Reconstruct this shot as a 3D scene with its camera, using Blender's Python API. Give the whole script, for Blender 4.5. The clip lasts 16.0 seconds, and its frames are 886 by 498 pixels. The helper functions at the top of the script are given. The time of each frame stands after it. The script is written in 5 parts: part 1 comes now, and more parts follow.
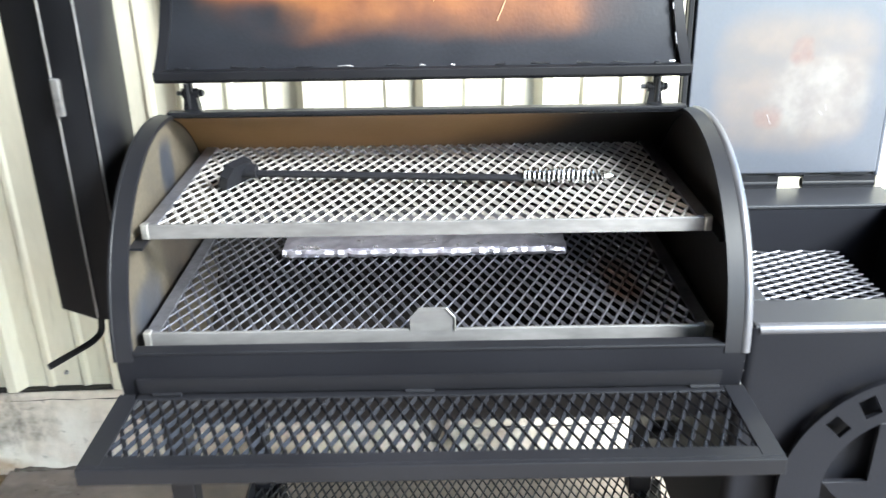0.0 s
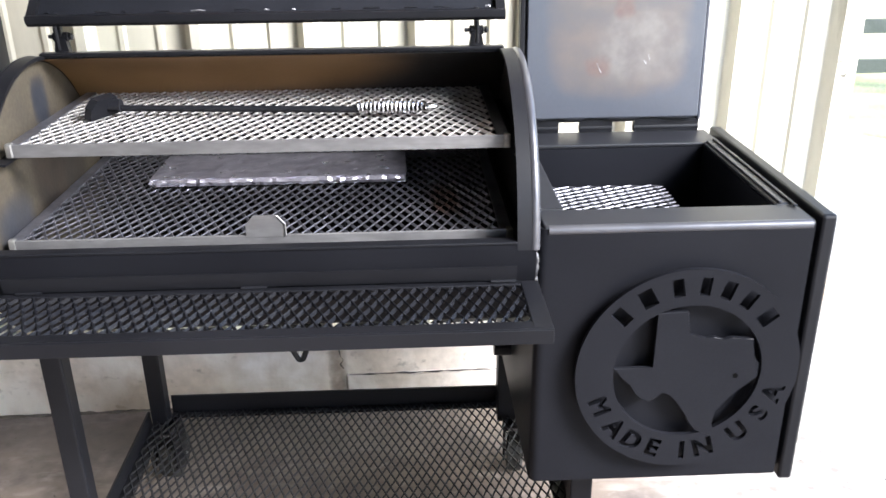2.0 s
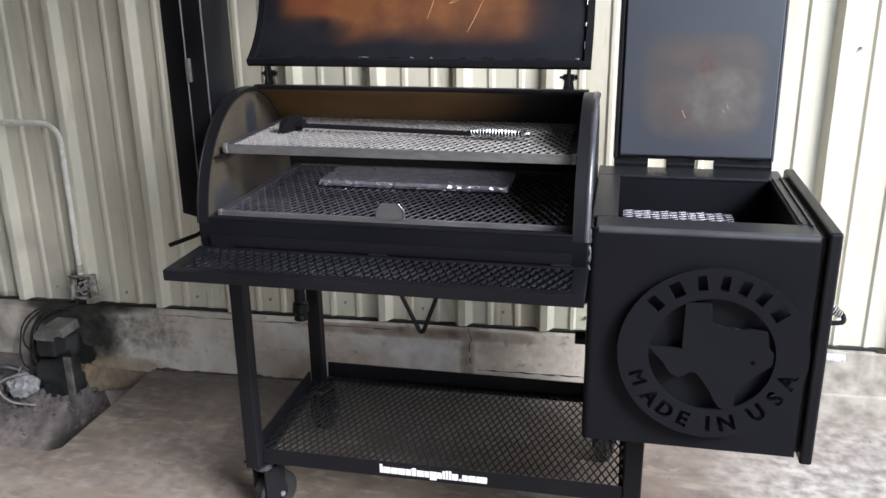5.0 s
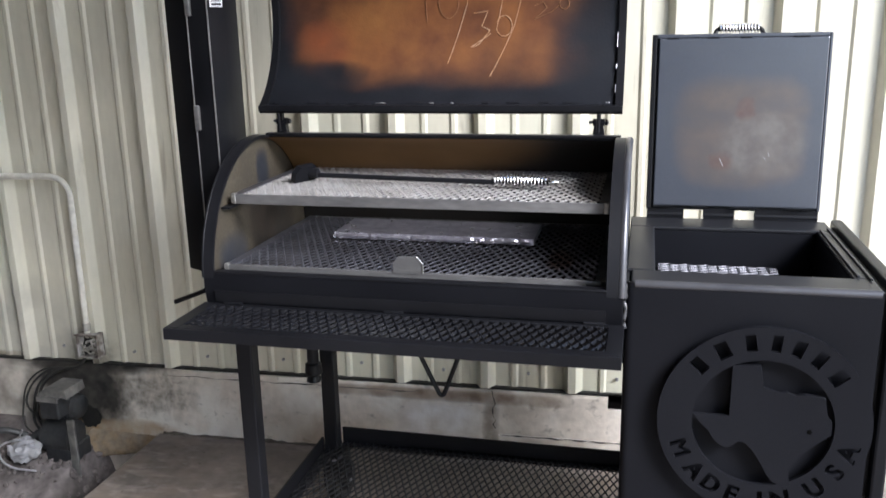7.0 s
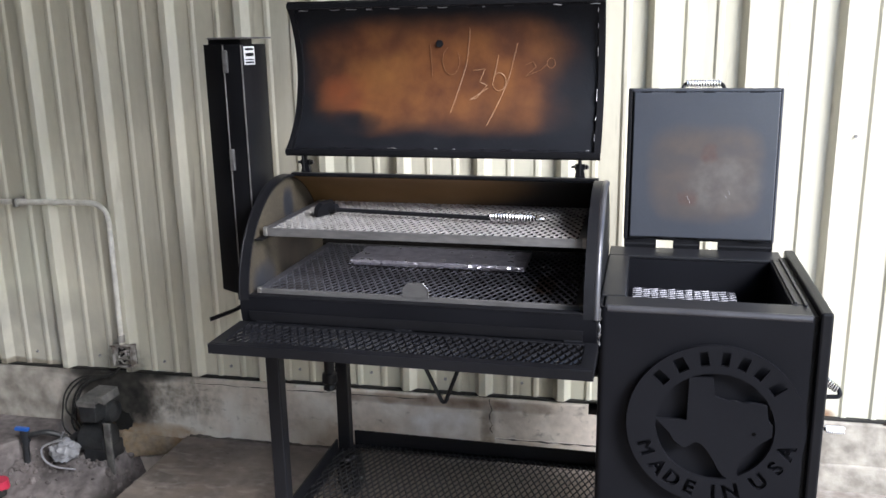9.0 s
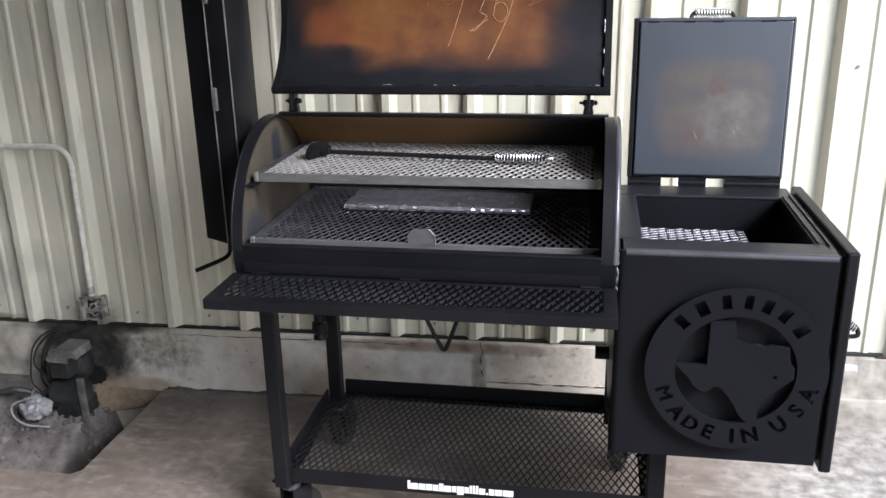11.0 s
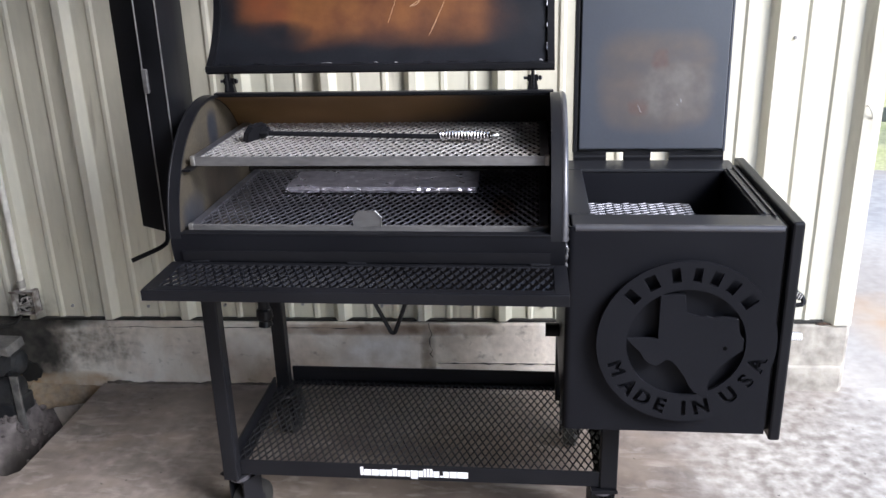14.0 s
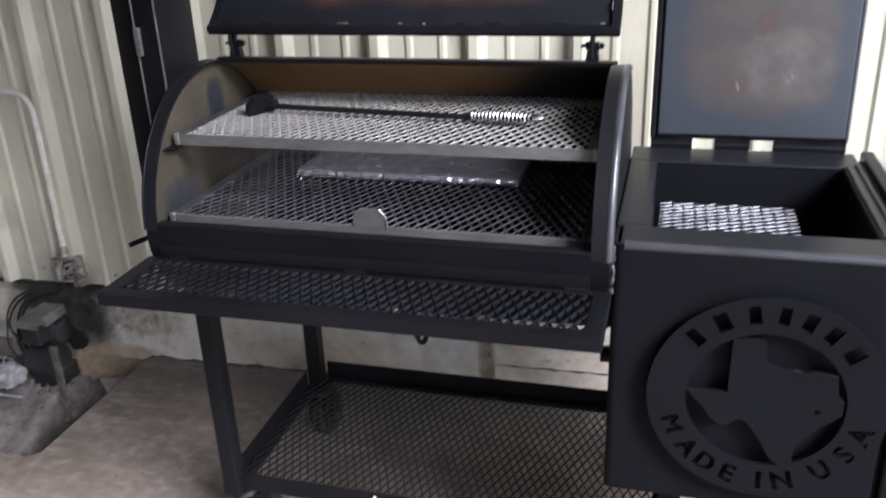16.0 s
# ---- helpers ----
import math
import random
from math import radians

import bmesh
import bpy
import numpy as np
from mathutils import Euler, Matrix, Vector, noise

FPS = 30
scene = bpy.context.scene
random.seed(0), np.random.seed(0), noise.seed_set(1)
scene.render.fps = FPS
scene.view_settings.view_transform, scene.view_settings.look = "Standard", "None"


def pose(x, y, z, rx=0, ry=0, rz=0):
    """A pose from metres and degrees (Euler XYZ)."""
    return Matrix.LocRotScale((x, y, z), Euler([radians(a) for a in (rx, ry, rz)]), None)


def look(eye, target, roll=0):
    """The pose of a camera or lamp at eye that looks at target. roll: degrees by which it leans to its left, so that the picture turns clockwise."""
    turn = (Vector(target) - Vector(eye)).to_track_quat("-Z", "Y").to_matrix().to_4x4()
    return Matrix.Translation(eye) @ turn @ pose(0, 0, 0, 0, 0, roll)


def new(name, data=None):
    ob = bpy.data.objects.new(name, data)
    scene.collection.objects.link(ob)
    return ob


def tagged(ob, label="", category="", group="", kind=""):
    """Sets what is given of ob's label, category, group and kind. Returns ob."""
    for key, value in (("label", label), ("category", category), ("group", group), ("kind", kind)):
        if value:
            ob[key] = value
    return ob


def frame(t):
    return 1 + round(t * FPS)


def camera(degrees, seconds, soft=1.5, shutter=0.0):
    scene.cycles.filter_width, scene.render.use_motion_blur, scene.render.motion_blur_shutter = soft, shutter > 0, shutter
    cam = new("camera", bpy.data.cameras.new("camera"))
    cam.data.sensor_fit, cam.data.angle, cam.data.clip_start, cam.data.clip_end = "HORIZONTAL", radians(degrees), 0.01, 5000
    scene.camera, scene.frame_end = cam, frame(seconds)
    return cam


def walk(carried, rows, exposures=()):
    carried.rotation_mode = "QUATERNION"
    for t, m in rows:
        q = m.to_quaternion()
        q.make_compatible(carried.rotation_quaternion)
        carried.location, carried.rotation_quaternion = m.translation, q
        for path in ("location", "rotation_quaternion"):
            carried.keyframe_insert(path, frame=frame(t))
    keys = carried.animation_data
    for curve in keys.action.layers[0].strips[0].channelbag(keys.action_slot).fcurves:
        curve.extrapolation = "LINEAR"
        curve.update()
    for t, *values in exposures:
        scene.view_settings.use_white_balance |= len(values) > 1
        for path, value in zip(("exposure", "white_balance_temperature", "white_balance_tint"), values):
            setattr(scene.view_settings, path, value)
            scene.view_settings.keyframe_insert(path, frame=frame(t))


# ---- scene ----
cam = camera(54.7, 16.0, shutter=0.5)
PATH = [
    (0, (0.476, -1.484, 1.639), (0.484, 0.348, 0.838), -0.8),
    (0.5, (0.531, -1.672, 1.603), (0.459, 0.205, 0.916), -1.2),
    (1, (0.533, -1.668, 1.602), (0.497, 0.184, 0.847), -0.6),
    (1.5, (0.62, -1.661, 1.582), (0.665, 0.137, 0.707), -1.9),
    (2, (0.722, -1.732, 1.557), (0.794, 0.108, 0.776), -0.6),
    (2.5, (0.742, -1.911, 1.562), (0.728, -0.059, 0.808), -0.8),
    (3, (0.813, -2.029, 1.595), (0.815, -0.158, 0.889), -0.4),
    (3.5, (0.894, -2.136, 1.638), (0.815, -0.259, 0.953), 0.5),
    (4, (1.011, -2.259, 1.636), (0.74, -0.401, 0.947), 1.2),
    (6.5, (0.982, -2.125, 1.480), (0.543, -0.247, 0.948), -1.1),
    (7, (0.972, -2.094, 1.524), (0.523, -0.212, 1.020), -1.2),
    (7.5, (0.959, -2.099, 1.546), (0.529, -0.199, 1.092), -0.9),
    (8, (1.055, -2.397, 1.668), (0.611, -0.5, 1.216), -1.3),
    (8.5, (1.047, -2.397, 1.663), (0.577, -0.51, 1.198), -1.9),
    (9, (1.044, -2.393, 1.658), (0.589, -0.507, 1.172), -1.0),
    (11.5, (0.856, -2.288, 1.653), (0.548, -0.421, 1.004), -1.1),
    (12, (0.857, -2.286, 1.651), (0.567, -0.416, 1.005), -0.8),
    (12.5, (0.854, -2.281, 1.646), (0.566, -0.416, 0.982), -1.3),
    (13, (0.848, -2.269, 1.644), (0.564, -0.405, 0.977), -1.7),
    (13.5, (0.846, -2.263, 1.642), (0.573, -0.393, 0.988), -1.3),
    (14, (0.856, -2.26, 1.641), (0.656, -0.391, 0.959), -1.6),
    (14.5, (0.864, -2.213, 1.638), (0.619, -0.342, 0.973), -1.4),
    (15, (0.923, -2.052, 1.631), (0.628, -0.201, 0.933), -2.2),
    (15.5, (1.0, -1.889, 1.636), (0.623, -0.054, 0.936), -0.8),
    (16, (1.035, -1.804, 1.609), (0.535, -0.032, 0.828), -2.3),
]
EXPOSURE = [(0.0, 3.0, 6400, 1), (0.5, 2.50, 6420, 5), (1.0, 2.47, 6480, 7), (1.5, 2.54, 6500, 10), (2.0, 2.3, 6500, 10), (2.5, 1.95, 6500, 10), (3.5, 1.22, 6500, 10), (4.0, 1.10, 6500, 10),
            (6.5, 1.26, 6400, 10), (8.0, 1.46, 6450, 10), (9.0, 1.27, 6450, 10), (12.5, 1.22, 6380, 11), (14.5, 1.26, 6350, 12), (16.0, 1.06, 6350, 12)]
walk(cam, [(t, look(eye, target, roll)) for t, eye, target, roll in PATH], EXPOSURE)

# ---- world, light ----
world = bpy.data.worlds.new("sky")
scene.world = world
world.use_nodes = True
wn = world.node_tree
sky = wn.nodes.new("ShaderNodeTexSky")
sky.sky_type, sky.sun_disc = "NISHITA", False
sky.sun_elevation, sky.sun_rotation = radians(36.6), radians(125)
sky.dust_density, sky.air_density, sky.ozone_density = 1.0, 1.0, 2.0
wn.links.new(sky.outputs[0], wn.nodes["Background"].inputs[0])
wn.nodes["Background"].inputs[1].default_value = 0.15
sun = new("sun", bpy.data.lights.new("sun", "SUN"))
sun.data.energy, sun.data.angle, sun.data.color = 3.2, radians(22), (0.975, 0.985, 1.015)
sun.matrix_basis = look((6.58, -4.61, 5.96), (0, 0, 0))


# ---- materials ----
def mat(name, color, rough=0.5, metal=0.0, color2=None, scale=8.0, detail=6.0, mix=(0.35, 0.65),
        bump=0.0, bump_scale=60.0, rough_var=0.0, fine=0.0, stretch=(1, 1, 1), spec=0.5):
    """A node material: two colours mixed by noise, fine grain, bump and varying gloss."""
    m = bpy.data.materials.new(name)
    m.use_nodes = True
    nt = m.node_tree
    b = nt.nodes["Principled BSDF"]
    b.inputs["Metallic"].default_value = metal
    b.inputs["Roughness"].default_value = rough
    b.inputs["Specular IOR Level"].default_value = spec
    tc = nt.nodes.new("ShaderNodeTexCoord")
    mp = nt.nodes.new("ShaderNodeMapping")
    mp.inputs["Scale"].default_value = stretch
    nt.links.new(tc.outputs["Object"], mp.inputs[0])
    n1 = nt.nodes.new("ShaderNodeTexNoise")
    n1.inputs["Scale"].default_value, n1.inputs["Detail"].default_value = scale, detail
    nt.links.new(mp.outputs[0], n1.inputs["Vector"])
    r1 = nt.nodes.new("ShaderNodeMapRange")
    r1.inputs[1].default_value, r1.inputs[2].default_value = mix
    nt.links.new(n1.outputs[0], r1.inputs[0])
    c = nt.nodes.new("ShaderNodeMix")
    c.data_type = "RGBA"
    c.inputs[6].default_value = (*color, 1)
    c.inputs[7].default_value = (*(color2 or color), 1)
    nt.links.new(r1.outputs[0], c.inputs[0])
    out = c.outputs[2]
    n2 = nt.nodes.new("ShaderNodeTexNoise")
    n2.inputs["Scale"].default_value, n2.inputs["Detail"].default_value = bump_scale, 8
    nt.links.new(mp.outputs[0], n2.inputs["Vector"])
    if fine:
        f = nt.nodes.new("ShaderNodeMapRange")
        f.inputs[1].default_value, f.inputs[2].default_value = 0.25, 0.75
        f.inputs[3].default_value, f.inputs[4].default_value = 1 - fine, 1 + fine
        nt.links.new(n2.outputs[0], f.inputs[0])
        mul = nt.nodes.new("ShaderNodeMix")
        mul.data_type, mul.blend_type = "RGBA", "MULTIPLY"
        mul.inputs[0].default_value = 1
        nt.links.new(out, mul.inputs[6])
        nt.links.new(f.outputs[0], mul.inputs[7])
        out = mul.outputs[2]
    nt.links.new(out, b.inputs["Base Color"])
    if rough_var:
        v = nt.nodes.new("ShaderNodeMapRange")
        v.inputs[3].default_value, v.inputs[4].default_value = rough - rough_var, rough + rough_var
        nt.links.new(n1.outputs[0], v.inputs[0])
        nt.links.new(v.outputs[0], b.inputs["Roughness"])
    if bump:
        bp = nt.nodes.new("ShaderNodeBump")
        bp.inputs["Strength"].default_value, bp.inputs["Distance"].default_value = bump, 0.004
        nt.links.new(n2.outputs[0], bp.inputs["Height"])
        nt.links.new(bp.outputs[0], b.inputs["Normal"])
    return m


def patch(m, centre, size, color, color2, noise_scale=5.0, lo=0.75, hi=1.15, wobble=0.5, power=3):
    """Lays a ragged patch, for stains and for painted shade, over a material, in object metres."""
    nt = m.node_tree
    b = nt.nodes["Principled BSDF"]
    old = b.inputs["Base Color"].links[0].from_socket
    tc = nt.nodes.new("ShaderNodeTexCoord")
    sub = nt.nodes.new("ShaderNodeVectorMath")
    sub.operation = "SUBTRACT"
    sub.inputs[1].default_value = centre
    nt.links.new(tc.outputs["Object"], sub.inputs[0])
    div = nt.nodes.new("ShaderNodeVectorMath")
    div.operation = "DIVIDE"
    div.inputs[1].default_value = size
    nt.links.new(sub.outputs[0], div.inputs[0])
    ab = nt.nodes.new("ShaderNodeVectorMath")
    ab.operation = "ABSOLUTE"
    nt.links.new(div.outputs[0], ab.inputs[0])
    p4 = nt.nodes.new("ShaderNodeVectorMath")
    p4.operation = "POWER"
    p4.inputs[1].default_value = (power, power, power)
    nt.links.new(ab.outputs[0], p4.inputs[0])
    dot = nt.nodes.new("ShaderNodeVectorMath")
    dot.operation = "DOT_PRODUCT"
    dot.inputs[1].default_value = (1, 1, 1)
    nt.links.new(p4.outputs[0], dot.inputs[0])
    n = nt.nodes.new("ShaderNodeTexNoise")
    n.inputs["Scale"].default_value, n.inputs["Detail"].default_value = noise_scale, 7
    nt.links.new(tc.outputs["Object"], n.inputs["Vector"])
    mad = nt.nodes.new("ShaderNodeMath")
    mad.operation = "MULTIPLY_ADD"
    mad.inputs[1].default_value = wobble * 2
    nt.links.new(n.outputs[0], mad.inputs[0])
    nt.links.new(dot.outputs["Value"], mad.inputs[2])
    r = nt.nodes.new("ShaderNodeMapRange")
    r.interpolation_type = "SMOOTHSTEP"
    r.inputs[1].default_value, r.inputs[2].default_value = lo + wobble, hi + wobble
    r.inputs[3].default_value, r.inputs[4].default_value = 1, 0
    nt.links.new(mad.outputs[0], r.inputs[0])
    n2 = nt.nodes.new("ShaderNodeTexNoise")
    n2.inputs["Scale"].default_value, n2.inputs["Detail"].default_value = noise_scale * 1.7, 8
    nt.links.new(tc.outputs["Object"], n2.inputs["Vector"])
    r2 = nt.nodes.new("ShaderNodeMapRange")
    r2.inputs[1].default_value, r2.inputs[2].default_value = 0.35, 0.65
    nt.links.new(n2.outputs[0], r2.inputs[0])
    cc = nt.nodes.new("ShaderNodeMix")
    cc.data_type = "RGBA"
    cc.inputs[6].default_value, cc.inputs[7].default_value = (*color, 1), (*color2, 1)
    nt.links.new(r2.outputs[0], cc.inputs[0])
    mx = nt.nodes.new("ShaderNodeMix")
    mx.data_type = "RGBA"
    nt.links.new(r.outputs[0], mx.inputs[0])
    nt.links.new(old, mx.inputs[6])
    nt.links.new(cc.outputs[2], mx.inputs[7])
    nt.links.new(mx.outputs[2], b.inputs["Base Color"])
    return m


def streaks(m, color, scale, stretch, lo, hi, amount=1.0):
    """Lays drawn-out dirt of one colour over a material."""
    nt = m.node_tree
    b = nt.nodes["Principled BSDF"]
    old = b.inputs["Base Color"].links[0].from_socket
    tc = nt.nodes.new("ShaderNodeTexCoord")
    mp = nt.nodes.new("ShaderNodeMapping")
    mp.inputs["Scale"].default_value = stretch
    mp.inputs["Location"].default_value = (scale * 0.7, 1.3, 0.4)
    nt.links.new(tc.outputs["Object"], mp.inputs[0])
    n = nt.nodes.new("ShaderNodeTexNoise")
    n.inputs["Scale"].default_value, n.inputs["Detail"].default_value, n.inputs["Distortion"].default_value = scale, 9, 0.3
    nt.links.new(mp.outputs[0], n.inputs["Vector"])
    r = nt.nodes.new("ShaderNodeMapRange")
    r.inputs[1].default_value, r.inputs[2].default_value, r.inputs[4].default_value = lo, hi, amount
    nt.links.new(n.outputs[0], r.inputs[0])
    mx = nt.nodes.new("ShaderNodeMix")
    mx.data_type = "RGBA"
    nt.links.new(r.outputs[0], mx.inputs[0])
    nt.links.new(old, mx.inputs[6])
    mx.inputs[7].default_value = (*color, 1)
    nt.links.new(mx.outputs[2], b.inputs["Base Color"])
    return m


BLACK = mat("black_heat_paint", (0.0065, 0.0067, 0.0085), 0.40, 0, (0.009, 0.0092, 0.0115), 5, bump=0.03, bump_scale=300, rough_var=0.08, fine=0.1, spec=0.2)
SATIN = mat("satin_black_paint", (0.011, 0.0113, 0.014), 0.40, 0, (0.015, 0.0155, 0.0185), 5, bump=0.02, bump_scale=300, rough_var=0.06, fine=0.1, spec=0.40)
BLACK_BODY = mat("black_plate_paint", (0.0078, 0.0081, 0.0104), 0.38, 0, (0.0103, 0.0107, 0.0135), 3, bump=0.05, bump_scale=260, rough_var=0.07, fine=0.12, spec=0.10)
BAND = mat("black_band_paint", (0.007, 0.0072, 0.0092), 0.42, 0, (0.010, 0.0102, 0.0128), 5, bump=0.02, bump_scale=300, rough_var=0.05, fine=0.1, spec=0.26)
# Same paint as the plates, darkened for the shade behind the shelf.
BARREL = mat("black_paint_shaded_barrel", (0.0058, 0.006, 0.0078), 0.45, 0, (0.0085, 0.0088, 0.0112), 3, bump=0.05, bump_scale=260, rough_var=0.07, fine=0.12, spec=0.08)
MESH_BLACK = mat("black_coated_mesh", (0.0055, 0.0056, 0.0072), 0.27, 0, (0.008, 0.0082, 0.0102), 8, rough_var=0.06, spec=0.22)
DARK_STEEL = mat("oiled_dark_steel", (0.25, 0.25, 0.285), 0.32, 0.8, (0.15, 0.15, 0.172), 9, bump=0.1, bump_scale=120, rough_var=0.1, fine=0.2)
RAW_STEEL = mat("raw_steel", (0.56, 0.54, 0.53), 0.38, 0.5, (0.44, 0.42, 0.40), 12, bump=0.1, bump_scale=150, rough_var=0.1, fine=0.2)
BRIGHT_STEEL = mat("bright_raw_steel", (0.115, 0.115, 0.132), 0.38, 0.6, (0.065, 0.065, 0.076), 12, bump=0.1, bump_scale=150, rough_var=0.1, fine=0.15)
BAR_STEEL = mat("rolled_steel_bar", (0.225, 0.22, 0.222), 0.38, 0.5, (0.13, 0.127, 0.13), 14, bump=0.08, bump_scale=90, rough_var=0.1, fine=0.2, stretch=(0.3, 1, 1))
GROUND_STEEL = mat("ground_bright_steel", (0.5, 0.49, 0.47), 0.35, 0.8, (0.32, 0.31, 0.3), 40, bump=0.2, bump_scale=200)
CHROME = mat("chrome_spring_wire", (0.85, 0.85, 0.86), 0.18, 1.0, (0.75, 0.75, 0.76), 20)
FOIL = mat("foil_wrap", (0.66, 0.64, 0.71), 0.30, 0.86, (0.46, 0.44, 0.51), 25, bump=0.6, bump_scale=45, rough_var=0.1)
LID_IN = mat("lid_inside_steel", (0.0085, 0.0093, 0.0125), 0.5, 0.1, (0.012, 0.013, 0.017), 6, bump=0.1, bump_scale=150, rough_var=0.1, fine=0.15, spec=0.2)
patch(DARK_STEEL, (0.79, -0.13, 0.98), (0.035, 0.10, 0.5), (0.15, 0.095, 0.075), (0.14, 0.105, 0.095), 14.0, 0.0, 1.1, 0.6)
patch(LID_IN, (0.440, 0.1, 1.543), (0.430, 0.6, 0.180), (0.125, 0.046, 0.021), (0.215, 0.085, 0.030), 6.5, -0.45, 1.15, 0.45, 4)
patch(LID_IN, (0.29, 0.1, 1.535), (0.13, 0.6, 0.10), (0.255, 0.115, 0.038), (0.19, 0.078, 0.030), 9.0, -1.0, 1.0, 1.1)
patch(LID_IN, (0.13, 0.1, 1.49), (0.10, 0.6, 0.07), (0.20, 0.058, 0.024), (0.16, 0.055, 0.026), 9.0, -0.6, 1.0, 0.8)
patch(LID_IN, (0.86, 0.1, 1.47), (0.16, 0.6, 0.16), (0.010, 0.0112, 0.015), (0.013, 0.0145, 0.019), 6.0, -0.3, 1.0, 0.6)
patch(LID_IN, (0.12, 0.1, 1.40), (0.17, 0.6, 0.045), (0.010, 0.0112, 0.015), (0.013, 0.0145, 0.019), 9.0, -0.3, 1.0, 0.8)
CHAMBER_IN = mat("chamber_inside_steel", (0.017, 0.0125, 0.010), 0.6, 0.1, (0.011, 0.009, 0.008), 5, bump=0.15, bump_scale=120, fine=0.2)
# Brown heat tint; the dark left below and to the right partly stands for shade.
patch(CHAMBER_IN, (0.16, 0.2, 1.27), (0.58, 0.6, 0.16), (0.16, 0.085, 0.03), (0.20, 0.11, 0.045), 3.0, 0.3, 1.2, 0.2)
END_IN = mat("end_plate_bare_steel", (0.092, 0.077, 0.056), 0.55, 0.2, (0.062, 0.052, 0.040), 6, bump=0.1, bump_scale=120, fine=0.2)
# Darker areas: front by the lower grate, mid-plate, above the upper grate.
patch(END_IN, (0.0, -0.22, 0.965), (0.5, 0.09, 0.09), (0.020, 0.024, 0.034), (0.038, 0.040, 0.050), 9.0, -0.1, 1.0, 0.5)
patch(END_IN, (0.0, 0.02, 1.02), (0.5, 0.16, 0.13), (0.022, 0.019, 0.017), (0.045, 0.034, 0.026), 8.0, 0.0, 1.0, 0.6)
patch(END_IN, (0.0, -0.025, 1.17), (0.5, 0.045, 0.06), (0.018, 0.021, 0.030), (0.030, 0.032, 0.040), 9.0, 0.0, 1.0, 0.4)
streaks(END_IN, (0.040, 0.036, 0.032), 7.0, (1.0, 1.0, 1.0), 0.50, 0.66, 0.6)
FLID_IN = mat("firebox_lid_steel", (0.074, 0.081, 0.103), 0.31, 0.3, (0.060, 0.067, 0.088), 4, bump=0.04, bump_scale=150, rough_var=0.06, fine=0.04, spec=0.9)
patch(FLID_IN, (1.215, 0.3, 1.238), (0.175, 0.6, 0.158), (0.120, 0.098, 0.092), (0.092, 0.082, 0.084), 9.0, 0.1, 1.05, 0.45, 4)
patch(FLID_IN, (1.265, 0.3, 1.205), (0.125, 0.6, 0.10), (0.168, 0.155, 0.150), (0.110, 0.098, 0.098), 13.0, -0.3, 1.0, 0.8)
streaks(FLID_IN, (0.070, 0.076, 0.094), 8.0, (0.6, 1.0, 1.6), 0.50, 0.72, 0.5)
patch(FLID_IN, (1.224, 0.3, 1.300), (0.030, 0.6, 0.038), (0.105, 0.062, 0.056), (0.13, 0.09, 0.08), 24.0, -0.5, 0.8, 1.0)
patch(FLID_IN, (1.168, 0.3, 1.165), (0.036, 0.6, 0.030), (0.100, 0.058, 0.053), (0.13, 0.09, 0.08), 24.0, -0.5, 0.8, 1.0)
# Highlight on the lit rims is helped by this paler, shinier black.
EDGE = mat("glossy_black_highlight_edge", (0.062, 0.062, 0.072), 0.33, 0.45, (0.095, 0.095, 0.106), 9, rough_var=0.06, spec=0.7)
# Near-black in place of the shade inside the star hole.
HOLE_BLACK = mat("star_hole_black", (0.001, 0.001, 0.001), 0.95, 0, (0.002, 0.002, 0.002), 9, spec=0.05)
FAINT = mat("faint_chalk_line", (0.215, 0.105, 0.052), 0.9, 0, (0.17, 0.07, 0.03), 60, fine=0.2)
CHALK = mat("chalk_line", (0.46, 0.30, 0.20), 0.9, 0, (0.31, 0.15, 0.065), 60, fine=0.2)
WELD = mat("weld_bead", (0.40, 0.40, 0.42), 0.35, 0.55, (0.20, 0.20, 0.215), 80, bump=0.5, bump_scale=120)
DULL_WELD = mat("dull_weld_bead", (0.17, 0.17, 0.18), 0.36, 0.6, (0.06, 0.06, 0.066), 60, bump=0.6, bump_scale=90)
WHITE = mat("white_decal", (0.82, 0.82, 0.84), 0.5, 0, (0.75, 0.75, 0.78), 20)
RUBBER = mat("black_rubber_and_gaps", (0.012, 0.012, 0.012), 0.7, 0, (0.022, 0.021, 0.02), 20, bump=0.2, bump_scale=150)
SIDING = mat("cream_painted_siding", (0.70, 0.668, 0.565), 0.36, 0, (0.62, 0.59, 0.49), 2.2, bump=0.05, bump_scale=60, rough_var=0.06, fine=0.04, stretch=(1, 1, 0.35))
streaks(SIDING, (0.50, 0.475, 0.39), 3.2, (3.0, 1.0, 0.22), 0.50, 0.70, 0.55)
streaks(SIDING, (0.27, 0.235, 0.18), 9.0, (3.0, 1.0, 0.30), 0.62, 0.74, 0.6)
streaks(SIDING, (0.60, 0.62, 0.52), 1.4, (2.0, 1.0, 0.5), 0.50, 0.66, 0.5)
patch(SIDING, (-0.38, 0, 0.30), (0.20, 1, 0.12), (0.055, 0.052, 0.047), (0.25, 0.23, 0.19), 14.0, 0.0, 1.1, 0.8)
# Greyer lower left: dirt, plus the weaker light there put into the colour.
patch(SIDING, (-0.95, 0, 0.36), (0.72, 1, 0.30), (0.40, 0.39, 0.345), (0.56, 0.54, 0.465), 4.0, 0.0, 1.25, 0.7)
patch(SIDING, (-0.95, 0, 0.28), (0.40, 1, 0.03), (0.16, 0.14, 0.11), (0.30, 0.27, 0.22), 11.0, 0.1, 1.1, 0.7)
